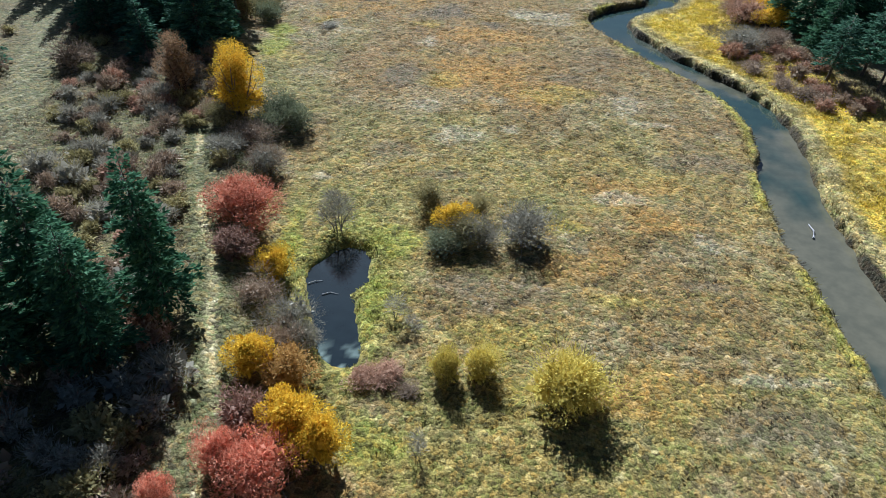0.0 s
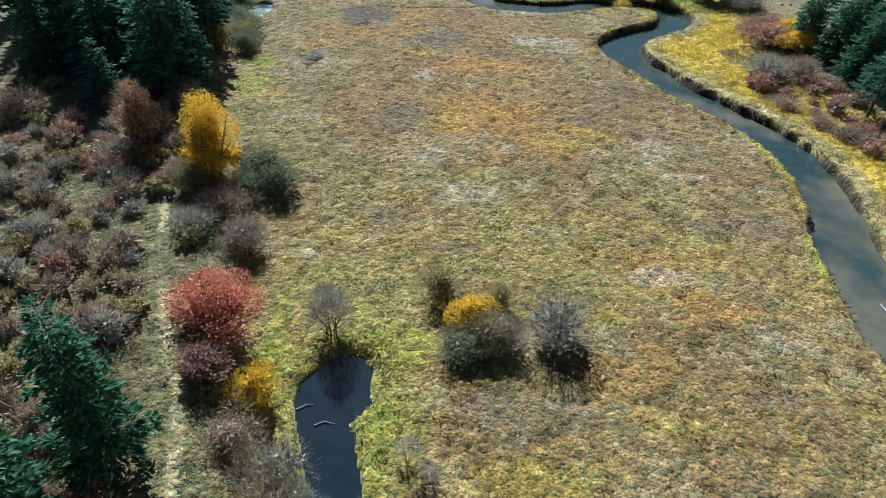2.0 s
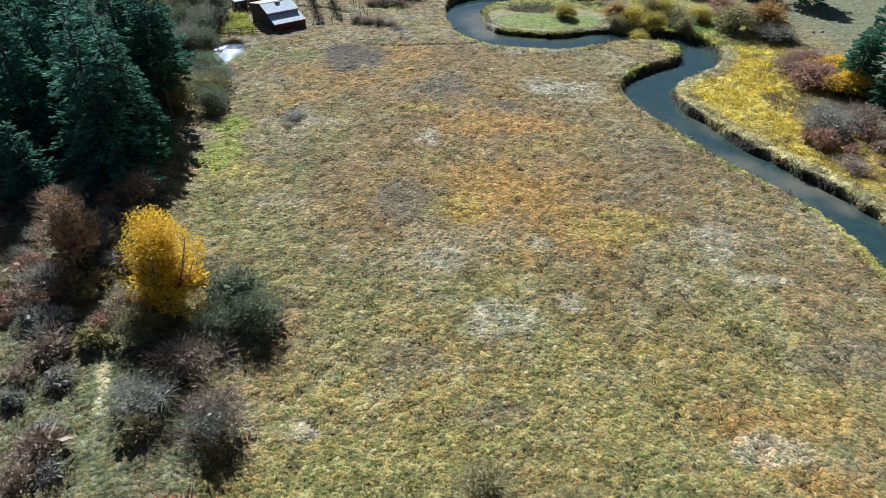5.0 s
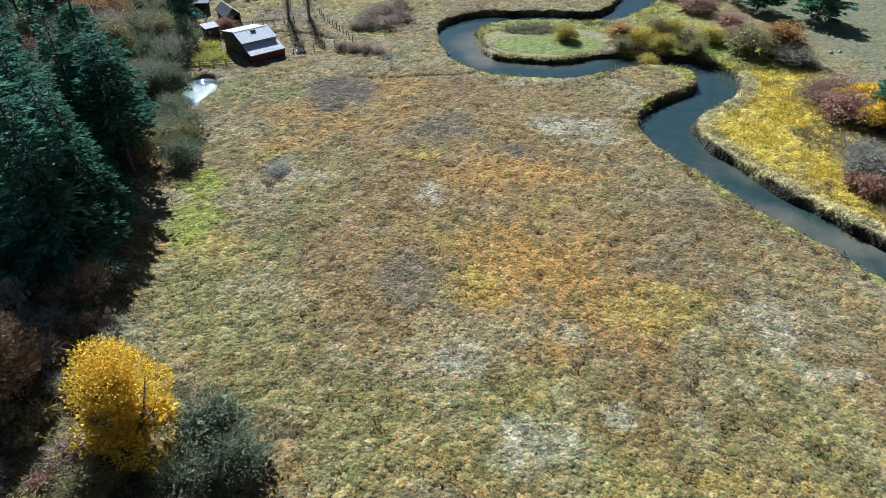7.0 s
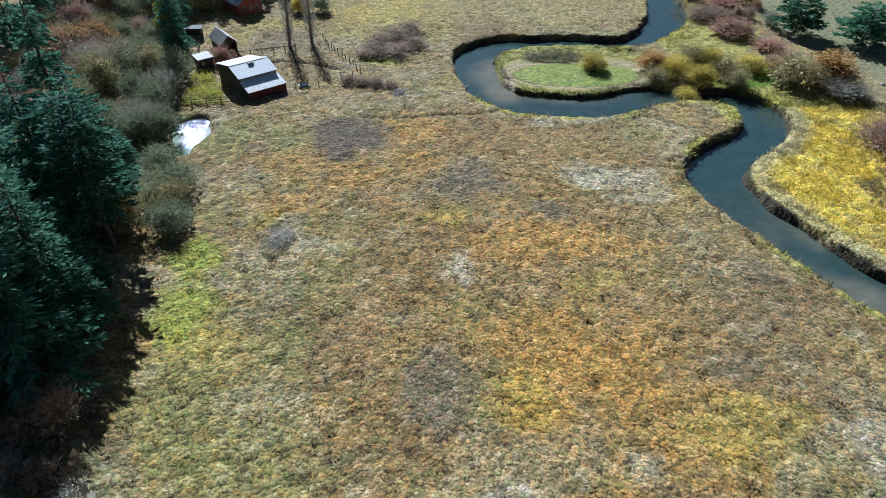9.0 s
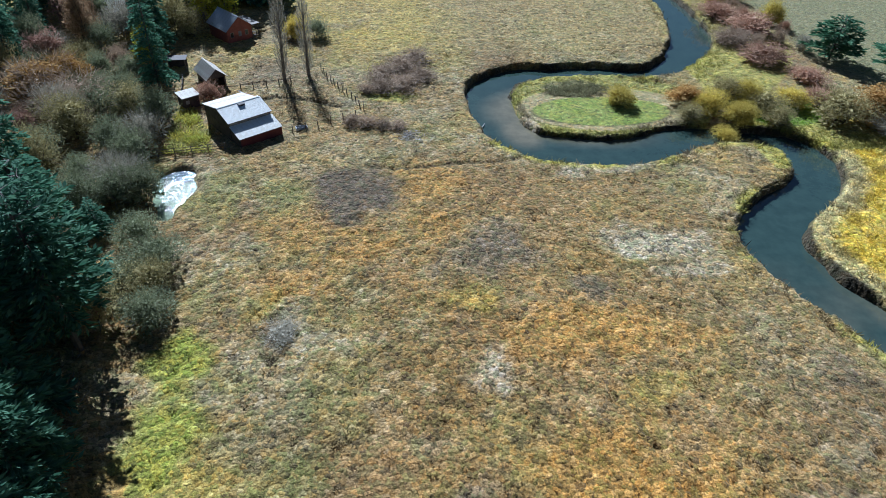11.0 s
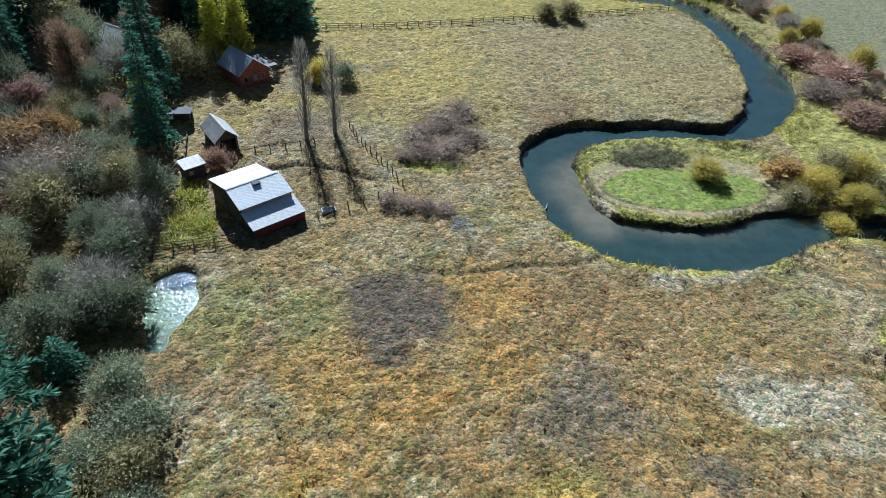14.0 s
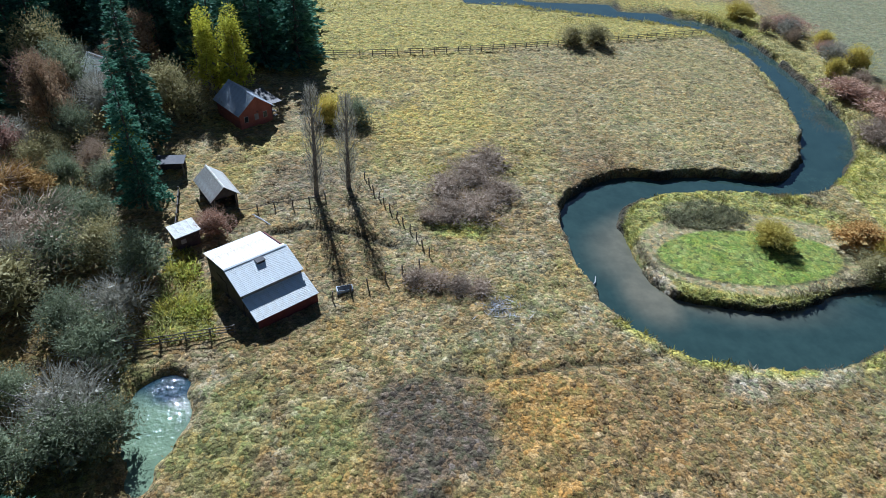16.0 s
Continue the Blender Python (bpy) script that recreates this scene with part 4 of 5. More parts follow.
scatter(11, ["brown", "rust", "grey", "gold"], (62, 196, 80, 262), 16, 4.5, (0.6, 1.0), lambda x, y: distance_to(RIVER_LINE, np.array([x]), np.array([y]))[0] > 5)
scatter(14, ["young_fir", "small_pine", "young_fir"], (-84, 62, -60, 112), 9, 5.0, (0.7, 1.1), off_track)
scatter(15, ["low_brown", "low_olive", "brown"], (-80, 60, -58, 112), 26, 3.0, (0.8, 1.4), off_track)
scatter(12, ["low_brown", "low_rust"], (54, 92, 70, 122), 24, 2.2, (0.9, 1.7), lambda x, y: distance_to(RIVER_LINE, np.array([x]), np.array([y]))[0] > 7)
scatter(13, ["brown", "grey"], (-22, 36, -14, 50), 5, 2.5, (0.5, 0.8), off_path)


# ---- farm ----
def solid(name, verts, faces, mat, bevel=0.0):
    """A closed mesh from corners and faces of any size."""
    bm = bmesh.new()
    vs = [bm.verts.new(v) for v in verts]
    for f in faces:
        bm.faces.new([vs[i] for i in f])
    bmesh.ops.recalc_face_normals(bm, faces=bm.faces)
    if bevel:
        bmesh.ops.bevel(bm, geom=bm.edges[:], offset=bevel, segments=1, affect="EDGES")
    me = bpy.data.meshes.new(name)
    bm.to_mesh(me)
    bm.free()
    me.materials.append(mat)
    return me


def box(name, x0, y0, z0, x1, y1, z1, mat, bevel=0.01):
    v = [(x, y, z) for z in (z0, z1) for x, y in ((x0, y0), (x1, y0), (x1, y1), (x0, y1))]
    return solid(name, v, [(0, 1, 2, 3), (4, 5, 6, 7), (0, 1, 5, 4), (1, 2, 6, 5), (2, 3, 7, 6), (3, 0, 4, 7)], mat, bevel)


def prism(name, outline, x0, x1, mat):
    """An outline in y and z, drawn out from x0 to x1."""
    n = len(outline)
    v = [(x0, *p) for p in outline] + [(x1, *p) for p in outline]
    return solid(name, v, [tuple(range(n)), tuple(range(n, 2 * n))] + [(i, (i + 1) % n, n + (i + 1) % n, n + i) for i in range(n)], mat)


def roof_sheet(name, y0, z0, y1, z1, width, mat):
    """One corrugated sheet that runs down the slope from (y0, z0) to (y1, z1), starting at x = 0."""
    ridges = 8
    n, thick = ridges * 2, 0.025
    xs = [width * i / n for i in range(n + 1)]
    lift = [0.03 * (i % 2) for i in range(n + 1)]
    v = []
    for dz in (0.0, -thick):
        for y, z in ((y0, z0), (y1, z1)):
            v += [(x, y, z + l + dz) for x, l in zip(xs, lift)]
    k = n + 1
    f = []
    for i in range(n):
        f += [(i, i + 1, k + i + 1, k + i), (2 * k + i, 2 * k + i + 1, 3 * k + i + 1, 3 * k + i), (i, i + 1, 2 * k + i + 1, 2 * k + i), (k + i, k + i + 1, 3 * k + i + 1, 3 * k + i)]
    f += [(0, k, 3 * k, 2 * k), (n, n + k, n + 3 * k, n + 2 * k)]
    return solid(name, v, f, mat)


def slope(parent, y0, z0, y1, z1, x0, x1, count, mat, slip=0.0):
    """A roof slope of separate sheets side by side, under a slope object."""
    holder = part("roof_slope", box("purlin", x0 + 0.05, min(y0, y1) + 0.1, min(z0, z1) - 0.16, x1 - 0.05, min(y0, y1) + 0.22, min(z0, z1) - 0.05, OLD_WOOD), parent)
    w = (x1 - x0) / count
    me = roof_sheet("roof_sheet", y0, z0, y1, z1, w - 0.012, mat)
    rnd = random.Random(count)
    for i in range(count):
        ob = part("roof_sheet", me, holder)
        ob.location = (x0 + i * w, 0, 0.004 * (i % 2) + slip * rnd.random())
    return holder


def barn():
    ob = new("barn")
    L, low = 7.2, -0.3
    wall = 0.12
    # the west gable takes darker boards than the east one
    part("wall", prism("wall", [(-3.2, low), (4.85, low), (4.85, 4.02), (0, 5.08), (-3.2, 3.98)], 0.2, 0.2 + wall, DARK_BOARDS), ob, "dark boarded gable wall")
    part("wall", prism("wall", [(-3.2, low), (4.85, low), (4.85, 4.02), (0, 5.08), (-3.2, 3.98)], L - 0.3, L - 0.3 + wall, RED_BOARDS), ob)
    part("wall", box("wall", 0.32, 4.73, low, L - 0.3, 4.85, 3.95, RED_BOARDS), ob)
    part("wall", box("wall", 0.32, -3.2, low, L - 0.3, -3.08, 3.92, GREY_BOARDS), ob)
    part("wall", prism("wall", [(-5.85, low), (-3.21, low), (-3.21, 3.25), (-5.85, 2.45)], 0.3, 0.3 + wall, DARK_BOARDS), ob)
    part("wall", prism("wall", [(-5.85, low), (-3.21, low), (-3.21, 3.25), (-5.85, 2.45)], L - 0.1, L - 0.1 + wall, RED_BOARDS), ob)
    front = part("wall", box("wall", 0.43, -5.85, low, L - 0.1, -5.74, 2.42, RED_BOARDS), ob, "dark red boarded lean-to wall")
    for i in range(16):
        part("batten", box("batten", 0.75 + i * 0.4, -5.875, low, 0.80 + i * 0.4, -5.852, 2.4, RED_BOARDS, 0), front)
    part("door", box("door", 0.14, 0.4, low, 0.198, 2.6, 3.0, DARK_BOARDS), ob, "dark boarded barn door")
    slope(ob, 0.0, 5.2, -3.45, 4.0, 0.0, L, 8, ROOF_PALE)
    slope(ob, 0.0, 5.2, 5.1, 4.08, 0.0, L - 0.5, 8, ROOF_RUST)
    slope(ob, -3.22, 3.42, -6.15, 2.5, 0.15, L + 0.05, 8, ROOF_PALE)
    part("ridge_cap", prism("ridge_cap", [(-0.2, 5.16), (0, 5.25), (0.22, 5.2), (0.22, 5.24), (0, 5.29), (-0.2, 5.21)], 0, L - 0.2, ROOF_PALE), ob)
    vent = part("roof_vent", box("roof_vent", 3.3, -0.95, 4.7, 4.2, -0.3, 5.14, DARK_BOARDS), ob, "dark square roof vent")
    part("vent_lid", box("vent_lid", 3.25, -1.0, 5.142, 4.25, -0.25, 5.17, DARK_BOARDS), vent)
    ob.matrix_basis = pose(-38.62, 169.09, -0.72, 0, 0, 35.9)
    tagged(ob, "old red barn with pale metal roof and lean-to", "barn")


def gable_house(name, x, y, turn, length, width, eave, ridge, walls, roof, label, category, opening, sheets=6, over=0.35):
    """A small gabled building: ridge along its own x, its front at +x."""
    ob = new(name)
    h, half = 0.12, width / 2
    inner = half - 0.1
    shape = [(-inner, -0.3), (inner, -0.3), (inner, eave), (0, ridge - 0.12), (-inner, eave)]
    part("wall", prism("wall", shape, -length / 2, -length / 2 + h, walls), ob)
    if opening == "open":
        part("wall", prism("wall", [(-inner, eave - 0.35), (inner, eave - 0.35), (inner, eave), (0, ridge - 0.12), (-inner, eave)], length / 2 - h, length / 2, walls), ob)
        for side in (-1, 1):
            part("post", box("post", length / 2 - 0.16, side * (inner - 0.15) - 0.08, -0.3, length / 2, side * (inner - 0.15) + 0.08, eave - 0.36, OLD_WOOD), ob)
    else:
        front = part("wall", prism("wall", shape, length / 2 - h, length / 2, walls), ob)
        for y0 in (-inner * 0.65, 0.0, inner * 0.55):
            window = part("window", box("window", length / 2 + 0.002, y0 - 0.35, 1.1, length / 2 + 0.03, y0 + 0.35, 2.1, GREY_BOARDS), front)
            if y0:
                window_pane = box("pane", length / 2 + 0.032, y0 - 0.28, 1.17, length / 2 + 0.04, y0 + 0.28, 2.03, GLASS_DARK, 0)
                window_pane_ob = new("pane", window_pane)
                window_pane_ob.parent = window
    for side in (-1, 1):
        part("wall", box("wall", -length / 2 + h, side * inner - 0.06, -0.3, length / 2 - h, side * inner + 0.06, eave - 0.04, walls), ob)
    for side in (-1, 1):
        slope(ob, 0.0, ridge, side * (half + over), eave - 0.1 - over * (ridge - eave) / half, -length / 2 - over, length / 2 + over, sheets, roof)
    part("ridge_cap", prism("ridge_cap", [(-0.15, ridge - 0.03), (0, ridge + 0.05), (0.15, ridge - 0.03), (0, ridge + 0.09)], -length / 2 - over, length / 2 + over, roof), ob)
    ob.matrix_basis = pose(x, y, height(x, y), 0, 0, turn)
    return tagged(ob, label, category)


barn()
gable_house("shed", -43.3, 188.3, -58.5, 5.5, 3.2, 2.3, 3.6, DARK_BOARDS, ROOF_RUST, "open-fronted wooden shed with rusty pale metal roof", "shed", "open", 7)
cabin = gable_house("cabin", -43.6, 211.6, -51, 7.2, 5.6, 2.9, 5.0, CABIN_BOARDS, ROOF_GREY, "red-brown cabin with grey metal roof among trees", "house", "windows", 8)
gable_house("farmhouse", -65.5, 219.5, -35, 9.0, 7.0, 3.2, 6.0, GREY_BOARDS, ROOF_PALE, "pale house with light roof half hidden by firs", "house", "windows", 9)
porch = part("porch", box("porch", -3.2, 2.9, -0.1, 2.4, 4.9, 0.15, OLD_WOOD), cabin, "open side porch with flat metal roof")
part("porch_roof", box("porch_roof", -3.4, 2.7, 2.35, 2.7, 5.2, 2.43, OLD_WOOD), porch)
for px in (-3.1, -0.4, 2.3):
    part("post", box("post", px - 0.07, 4.75, 0.15, px + 0.07, 4.88, 2.35, OLD_WOOD), porch)

coop = new("small_shed")
part("wall", prism("wall", [(-1.0, -0.3), (0.9, -0.3), (0.9, 2.4), (-1.0, 2.1)], -1.35, -1.25, DARK_BOARDS), coop)
part("wall", prism("wall", [(-1.0, -0.3), (0.9, -0.3), (0.9, 2.4), (-1.0, 2.1)], 1.25, 1.35, DARK_BOARDS), coop)
part("wall", box("wall", -1.25, 0.8, -0.3, 1.25, 0.9, 2.36, DARK_BOARDS), coop)
coop_front = part("wall", box("wall", -1.25, -1.0, -0.3, 1.25, -0.9, 2.08, DARK_BOARDS), coop)
part("window", box("window", -0.9, -1.03, 1.0, -0.3, -1.003, 1.6, GREY_BOARDS), coop_front, "small pale-framed window")
slope(coop, 1.1, 2.55, -1.25, 2.2, -1.55, 1.55, 4, ROOF_RUST)
coop.matrix_basis = pose(-45.2, 179.0, height(-45.2, 179), 0, 0, 38)
tagged(coop, "little dark shed with pale sloping metal roof", "shed")

rack = new("pole_shelter")
for px, py in ((-1.6, -0.9), (1.6, -0.9), (-1.6, 0.9), (1.6, 0.9)):
    part("post", box("post", px - 0.08, py - 0.08, -0.2, px + 0.08, py + 0.08, 2.2, OLD_WOOD), rack)
part("roof", box("roof", -1.9, -1.2, 2.205, 1.9, 1.2, 2.29, DARK_BOARDS), rack)
part("wall", box("wall", -1.52, 0.82, 0.1, 1.52, 0.88, 2.15, DARK_BOARDS), rack)
rack.matrix_basis = pose(-50.5, 194.5, height(-50.5, 194.5), 0, 0, 5)
tagged(rack, "dark open pole shelter behind the shed", "shelter")


def fence(name, points, spacing, tall, rails, label, wobble=0.02):
    """Posts along a line, with rails from post to post."""
    ob = new(name)
    line = curve_through(points, 0.25)
    gone = np.concatenate([[0], np.cumsum(np.hypot(*np.diff(line[:, :2], axis=0).T))])
    rnd = random.Random(name + str(len(points)))
    tops = []
    stake = box("post", -0.07, -0.07, -0.4, 0.07, 0.07, tall, OLD_WOOD, 0.015)
    for s in np.arange(0, gone[-1] + 0.01, spacing):
        x, y = float(np.interp(s, gone, line[:, 0])), float(np.interp(s, gone, line[:, 1]))
        p = part("post", stake, ob)
        p.matrix_basis = pose(x, y, height(x, y), rnd.gauss(0, wobble * 60), rnd.gauss(0, wobble * 60), rnd.uniform(0, 90))
        tops.append(Vector((x, y, height(x, y))))
    for a, b in zip(tops, tops[1:]):
        for h in rails:
            v, f = tube([a + Vector((0, 0, h + rnd.gauss(0, wobble))), (a + b) / 2 + Vector((0, 0, h - 0.02)), b + Vector((0, 0, h + rnd.gauss(0, wobble)))], [0.05, 0.05, 0.045], 5)
            part("rail", fast_mesh("rail", v, f, OLD_WOOD), ob)
    return tagged(ob, label, "fence")


fence("rail_fence", [(-48.5, 162.2), (-43.3, 163.1), (-39, 164.0), (-35.5, 164.6)], 2.3, 1.3, (0.4, 0.8, 1.2), "weathered wooden rail fence joining the barn")
fence("rail_fence", [(-36.0, 237.2), (-19.1, 239.2), (-1.6, 242.4), (17.4, 246.9), (54, 256.6)], 2.5, 1.4, (0.5, 0.9, 1.3), "long weathered rail fence across the pasture")
fence("post_fence", [(-27.8, 168.7), (-25.3, 170.2), (-22.5, 172.0), (-17, 174.5)], 2.2, 1.4, (), "line of grey fence posts beside the barn", 0.06)
fence("post_fence", [(-24.7, 193.2), (-22.2, 187.2), (-18.8, 180.6), (-16.7, 175.8)], 1.7, 1.3, (), "line of leaning grey fence posts in the yard", 0.08)
fence("post_fence", [(-40, 184.5), (-36, 186.3), (-31, 187.5), (-28, 189.5)], 2.2, 1.2, (0.9,), "broken low fence behind the barn", 0.06)
fence("yard_fence", [(-48.5, 189.5), (-47.6, 185), (-47, 181.5)], 2.0, 1.2, (0.6, 1.0), "short wooden yard fence between the sheds")

# brush and wood heaps
heap_rng = np.random.default_rng(5)
n = 260
at = np.stack([heap_rng.normal(0, 1.1, n), heap_rng.normal(0, 0.8, n), heap_rng.uniform(0.02, 0.5, n)], 1)
heap = new("brush_pile", fast_mesh("brush_pile", *cards(heap_rng, at, heap_rng.normal(size=(n, 3)) * (1, 1, 0.35), heap_rng.uniform(0.5, 1.4, n), heap_rng.uniform(0.05, 0.11, n)), STONE))
heap.location = (-9.8, 167.1, height(-9.8, 167.1))
tagged(heap, "heap of pale bleached brush in the meadow", "brush pile", kind="stuff")


def log(points, radius, label):
    ob = new("fallen_log", fast_mesh("fallen_log", *tube(points, [radius, radius * 0.8, radius * 0.4], 7), STONE))
    tagged(ob, label, "log")


log([(-12.6, 45.8, POND_WATER + 0.08), (-11.8, 46.2, POND_WATER + 0.1), (-10.9, 46.0, POND_WATER + 0.06)], 0.055, "pale dead branch lying in the pond")
log([(-14.4, 47.4, POND_WATER + 0.1), (-13.6, 47.9, POND_WATER + 0.14), (-12.9, 48.0, POND_WATER + 0.05)], 0.05, "pale dead branch lying in the pond")
log([(45.6, 60.2, WATER + 0.1), (46.2, 61.6, WATER + 0.22), (46.3, 63.2, WATER + 0.08)], 0.14, "pale driftwood log stranded in the river")
log([(1.9, 171.6, WATER + 0.1), (2.6, 172.4, WATER + 0.2), (3.0, 173.6, WATER + 0.05)], 0.1, "pale driftwood log stranded in the river")
log([(-38.5, 184.6, 0.3), (-37.2, 183.6, 0.25), (-36.0, 182.4, 0.3)], 0.16, "pale log lying behind the barn")


def boulder(x, y, size, seed, label):
    """A rounded stone with a broken outline, partly sunk."""
    bm = bmesh.new()
    bmesh.ops.create_icosphere(bm, subdivisions=2, radius=size)
    for v in bm.verts:
        v.co *= 0.85 + 0.3 * noise.noise(v.co * (1.3 / size) + Vector((seed, 0, 0)))
        v.co.z *= 0.75
    me = bpy.data.meshes.new("boulder")
    bm.to_mesh(me)
    bm.free()
    me.materials.append(STONE)
    ob = new("boulder", me)
    ob.location = (x, y, height(x, y) + size * 0.3)
    tagged(ob, label, "boulder")


boulder(81.5, 169.2, 0.5, 1, "pale boulder beside the grey field track")
boulder(83.9, 169.8, 0.45, 2, "pale boulder beside the grey field track")
boulder(76.8, 258.8, 0.7, 3, "pale boulder among bushes by the river")
for k, (bx, by, bs) in enumerate(((1.6, 178.0, 0.35), (2.4, 176.8, 0.28), (1.3, 181.0, 0.3), (12.4, 168.6, 0.25), (43.6, 58.5, 0.3), (44.9, 60.4, 0.25))):
    boulder(bx, by, bs, 5 + k, "small pale stone at the water's edge")

trough = new("water_trough")
part("basin", box("basin", -0.9, -0.45, 0.0, 0.9, 0.45, 0.5, ROOF_GREY, 0.05), trough)
part("water", box("water", -0.8, -0.36, 0.4, 0.8, 0.36, 0.504, GLASS_DARK, 0), trough, "still water in the trough")
trough.matrix_basis = pose(-26.6, 170.4, height(-26.6, 170.4), 0, 0, 12)
tagged(trough, "grey metal stock trough near the barn fence", "trough")


# ---- grass ----
def grass(name, seed, count, box_, tall, wide, keep, label, blades=5, brighten=1.0, hues=None):
    """Tufts of bent blades, coloured as the ground they grow from."""
    rng = np.random.default_rng(seed)
    x, y = rng.uniform(box_[0], box_[2], count), rng.uniform(box_[1], box_[3], count)
    clump = fbm(x, y, 3.0, seed)
    ok = keep(x, y) & (clump + rng.random(count) * 0.5 > 0.6)
    x, y, clump = x[ok], y[ok], clump[ok]
    z = land(x, y)
    ok = z > WATER + 0.25
    x, y, z, clump = x[ok], y[ok], z[ok], clump[ok]
    colour = tint_of(x, y) * (rng.uniform(0.7, 1.45, (len(x), 1)) * brighten)
    if hues is not None:
        colour = np.array(hues)[(fbm(x, y, 2.4, seed + 9) * 1.6 * len(hues) + rng.random(len(x)) * 1.5).astype(int) % len(hues)] * rng.uniform(0.7, 1.3, (len(x), 1))
    size = tall * (0.55 + 0.9 * clump) * rng.uniform(0.7, 1.3, len(x))
    at = np.repeat(np.stack([x, y, z - 0.06], 1), blades, 0)
    n = len(at)
    at[:, :2] += rng.normal(size=(n, 2)) * 0.14
    lean = np.repeat(np.stack([fbm(x, y, 6, seed + 3) - 0.5, fbm(x, y, 6, seed + 4) - 0.5, 0 * x], 1), blades, 0)
    way = rng.normal(size=(n, 3)) * (0.7, 0.7, 0.1) + lean * 3.0 + (0, 0, 0.62)
    v, f = cards(rng, at, way, np.repeat(size, blades) * rng.uniform(0.7, 1.3, n), wide * rng.uniform(0.6, 1.4, n))
    ob = new(name, fast_mesh(name, v, f, BLADES, np.repeat(colour, blades * 4, 0)))
    return tagged(ob, label, "grass", kind="stuff")


def open_meadow(x, y):
    d = distance_to(RIVER_LINE, x, y)
    mown = (np.hypot((x - 24.5) / 14.5, (y - 178) / 9.5) < 1) | (np.hypot((x - 56) / 10, (y - 173) / 5) < 1)
    barn_floor = (np.abs((x + 36.2) * 0.81 + (y - 169) * 0.586 - 1.2) < 3.6) & (np.abs(-(x + 36.2) * 0.586 + (y - 169) * 0.81) < 5.3)
    ponds = np.minimum(distance_to(SOUTH_POND, x, y), distance_to(NORTH_POND, x, y))
    return (d > 0.1) & (ponds > 0.3) & ~mown & ~barn_floor & (distance_to(FOOTPATH, x, y) > 0.9) & (distance_to(CATTLE_TRAIL, x, y) > 0.35) & (distance_to(CROSS_DITCH, x, y) > 0.4) & (np.hypot((x + 17.5) / 5.6, (y - 152) / 6.8) + (fbm(x, y, 3, 77) - 0.5) * 0.9 > 1)


grass("meadow_grass", 101, 105000, (-46, 18, 56, 205), 0.34, 0.14, open_meadow, "rough matted autumn grass of the wet meadow", 4)
grass("pasture_grass", 102, 19000, (-60, 205, 80, 275), 0.3, 0.14, open_meadow, "dry grass of the far pasture", 4)
grass("slope_grass", 103, 16000, (-66, 16, -14, 105), 0.35, 0.09, open_meadow, "thin dry grass on the wooded slope", 4)
grass("bank_sedge", 104, 60000, (-2, 18, 76, 275), 0.75, 0.11, lambda x, y: (distance_to(RIVER_LINE, x, y) > -0.1) & (distance_to(RIVER_LINE, x, y) < 2.2) & ~cut_bank(x, y) & (np.hypot((x - 25) / 19, (y - 178) / 13) > 1), "tall golden sedge along the river bank", 5, 1.1)
grass("east_bank_sedge", 111, 16000, (44, 150, 74, 275), 0.6, 0.12, lambda x, y: (distance_to(RIVER_LINE, x, y) > 0.2) & (distance_to(RIVER_LINE, x, y) < 5) & (x > np.interp(y, (150, 192, 205, 215, 229, 244, 260), (46, 46, 52, 57, 60, 61, 59))), "tall yellow-green sedge on the east bank", 5, 1.1)
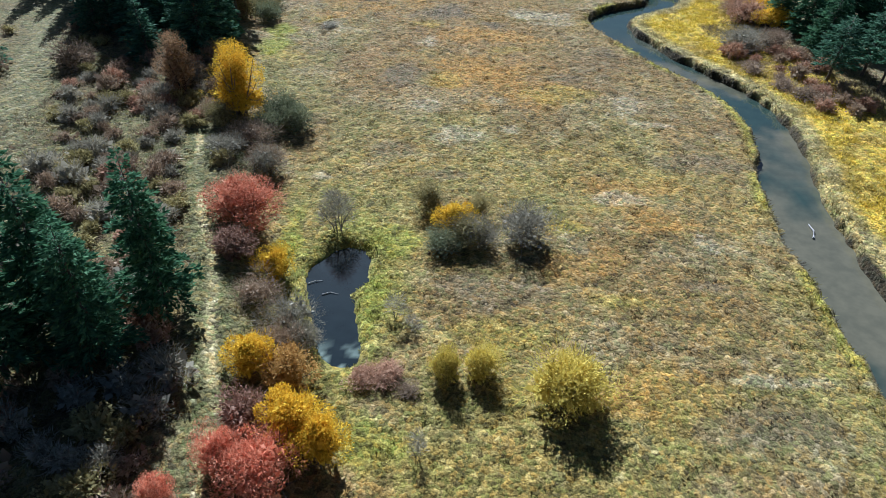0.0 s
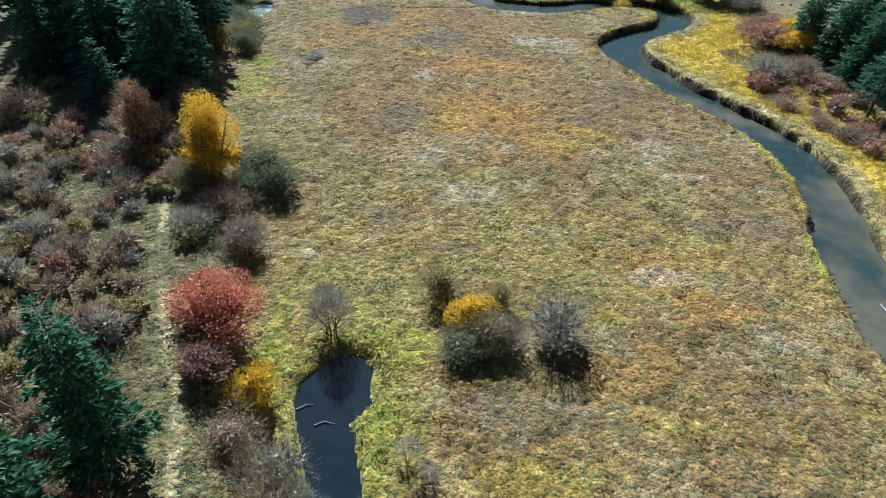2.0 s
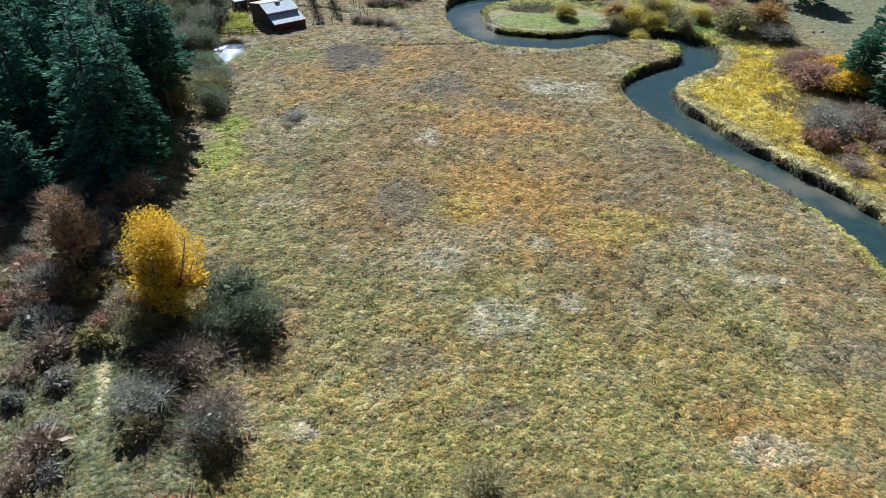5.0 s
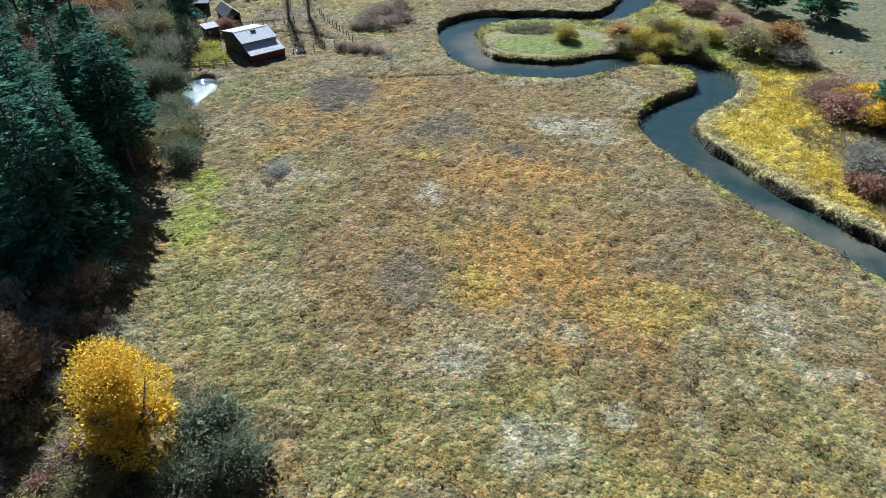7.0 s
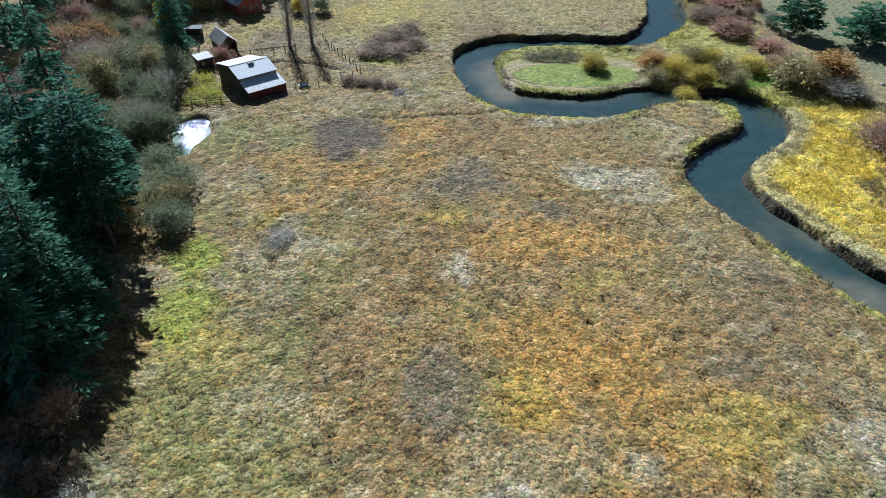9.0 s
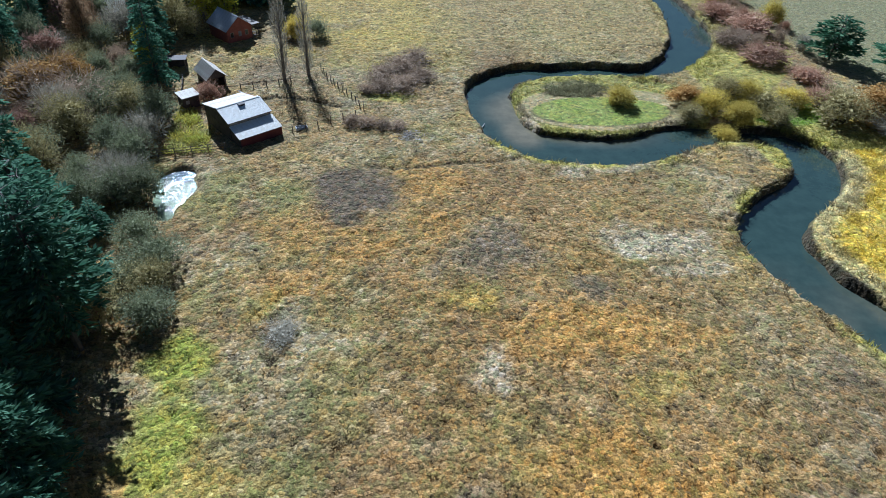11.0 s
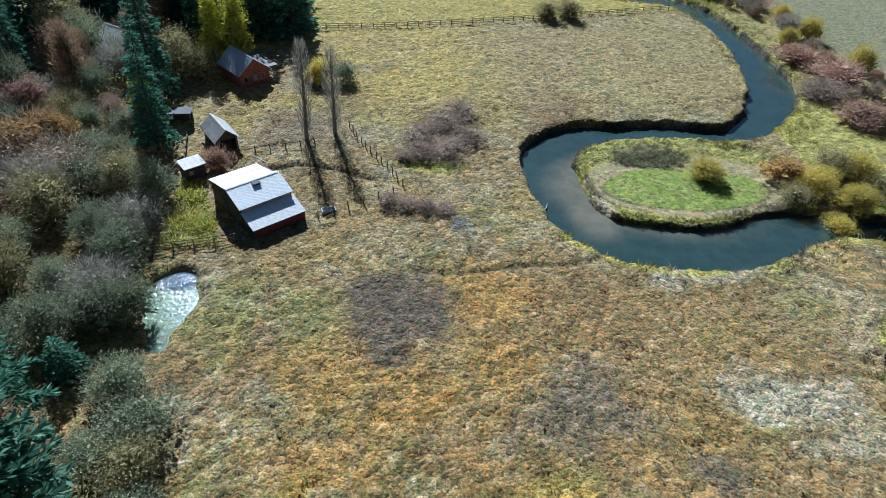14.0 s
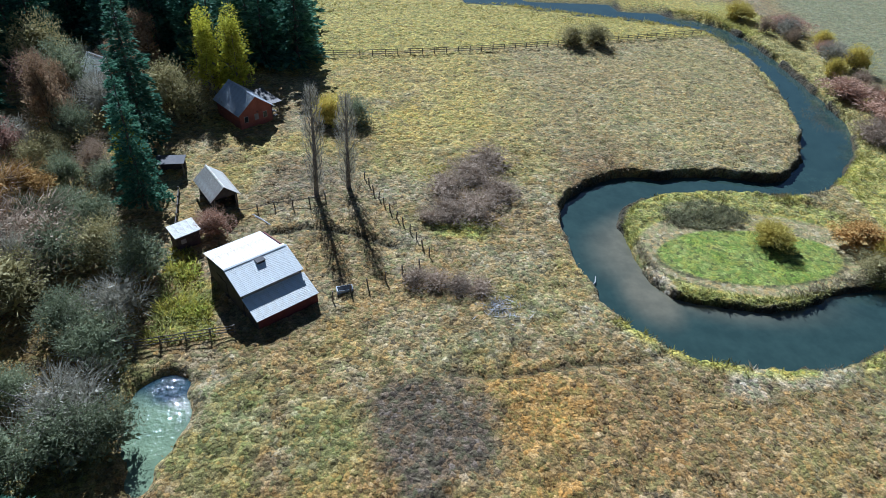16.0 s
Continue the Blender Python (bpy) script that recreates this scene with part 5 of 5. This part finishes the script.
grass("yard_weeds", 112, 2600, (-46.5, 163.5, -39.0, 178), 0.75, 0.13, lambda x, y: (x < np.interp(y, (163, 170, 178), (-38.5, -41.5, -44))) & (x > np.interp(y, (163, 170, 178), (-45.5, -46, -47))), "rank yellow-green weeds beside the barn", 6, 1.0, ((0.5, 0.44, 0.08), (0.4, 0.42, 0.08), (0.46, 0.42, 0.16), (0.3, 0.31, 0.09)))
grass("gold_sedge", 105, 34000, (38, 60, 76, 165), 0.6, 0.12, lambda x, y: (distance_to(RIVER_LINE, x, y) > 1) & (distance_to(RIVER_LINE, x, y) < 22) & east_bank(x, y), "lush golden sedge on the far bank", 5, 1.1)
grass("pond_sedge", 106, 8000, (-18, 32, 3, 62), 0.42, 0.11, lambda x, y: (distance_to(SOUTH_POND, x, y) > 0.1) & (distance_to(SOUTH_POND, x, y) < 3.0), "yellow-green sedge round the small pond", 5, 1.1)
DRY_HUES = ((0.22, 0.17, 0.11), (0.26, 0.21, 0.14), (0.27, 0.17, 0.11), (0.23, 0.21, 0.085), (0.3, 0.26, 0.19))
# the dry hues darkened by a third, standing in for shade under the thickets
SHADED_HUES = ((0.15, 0.115, 0.075), (0.18, 0.145, 0.1), (0.18, 0.115, 0.075), (0.16, 0.14, 0.055), (0.21, 0.18, 0.135))
grass("slope_undergrowth", 107, 19000, (-60, 14, -18, 104), 0.8, 0.06, lambda x, y: (terrace(x, y) > 1.2) & (distance_to(FOOTPATH, x, y) > 2.4), "tangled brown undergrowth on the wooded slope", 5, 1.0, DRY_HUES)
grass("thicket_undergrowth", 108, 14000, (-72, 104, -40, 205), 0.8, 0.07, lambda x, y: x < np.interp(y, (104, 130, 150, 165, 200), (-38, -45, -47, -49, -52)), "tangled undergrowth below the willow thicket", 5, 1.0, SHADED_HUES)
grass("far_bank_undergrowth", 109, 9000, (54, 84, 80, 150), 0.8, 0.07, lambda x, y: distance_to(RIVER_LINE, x, y) > 13, "brown undergrowth behind the golden sedge", 5, 1.0, SHADED_HUES)
grass("peninsula_sedge", 110, 12000, (6, 166, 42, 190), 0.6, 0.11, lambda x, y: (distance_to(RIVER_LINE, x, y) > 0.0) & (distance_to(RIVER_LINE, x, y) < 1.5) & ~((x < 12) & (y < 174)) | (np.hypot((x - 21.5) / 6.6, (y - 185.2) / 3.4) < 1), "yellow-green sedge round the mown peninsula", 5, 1.15)
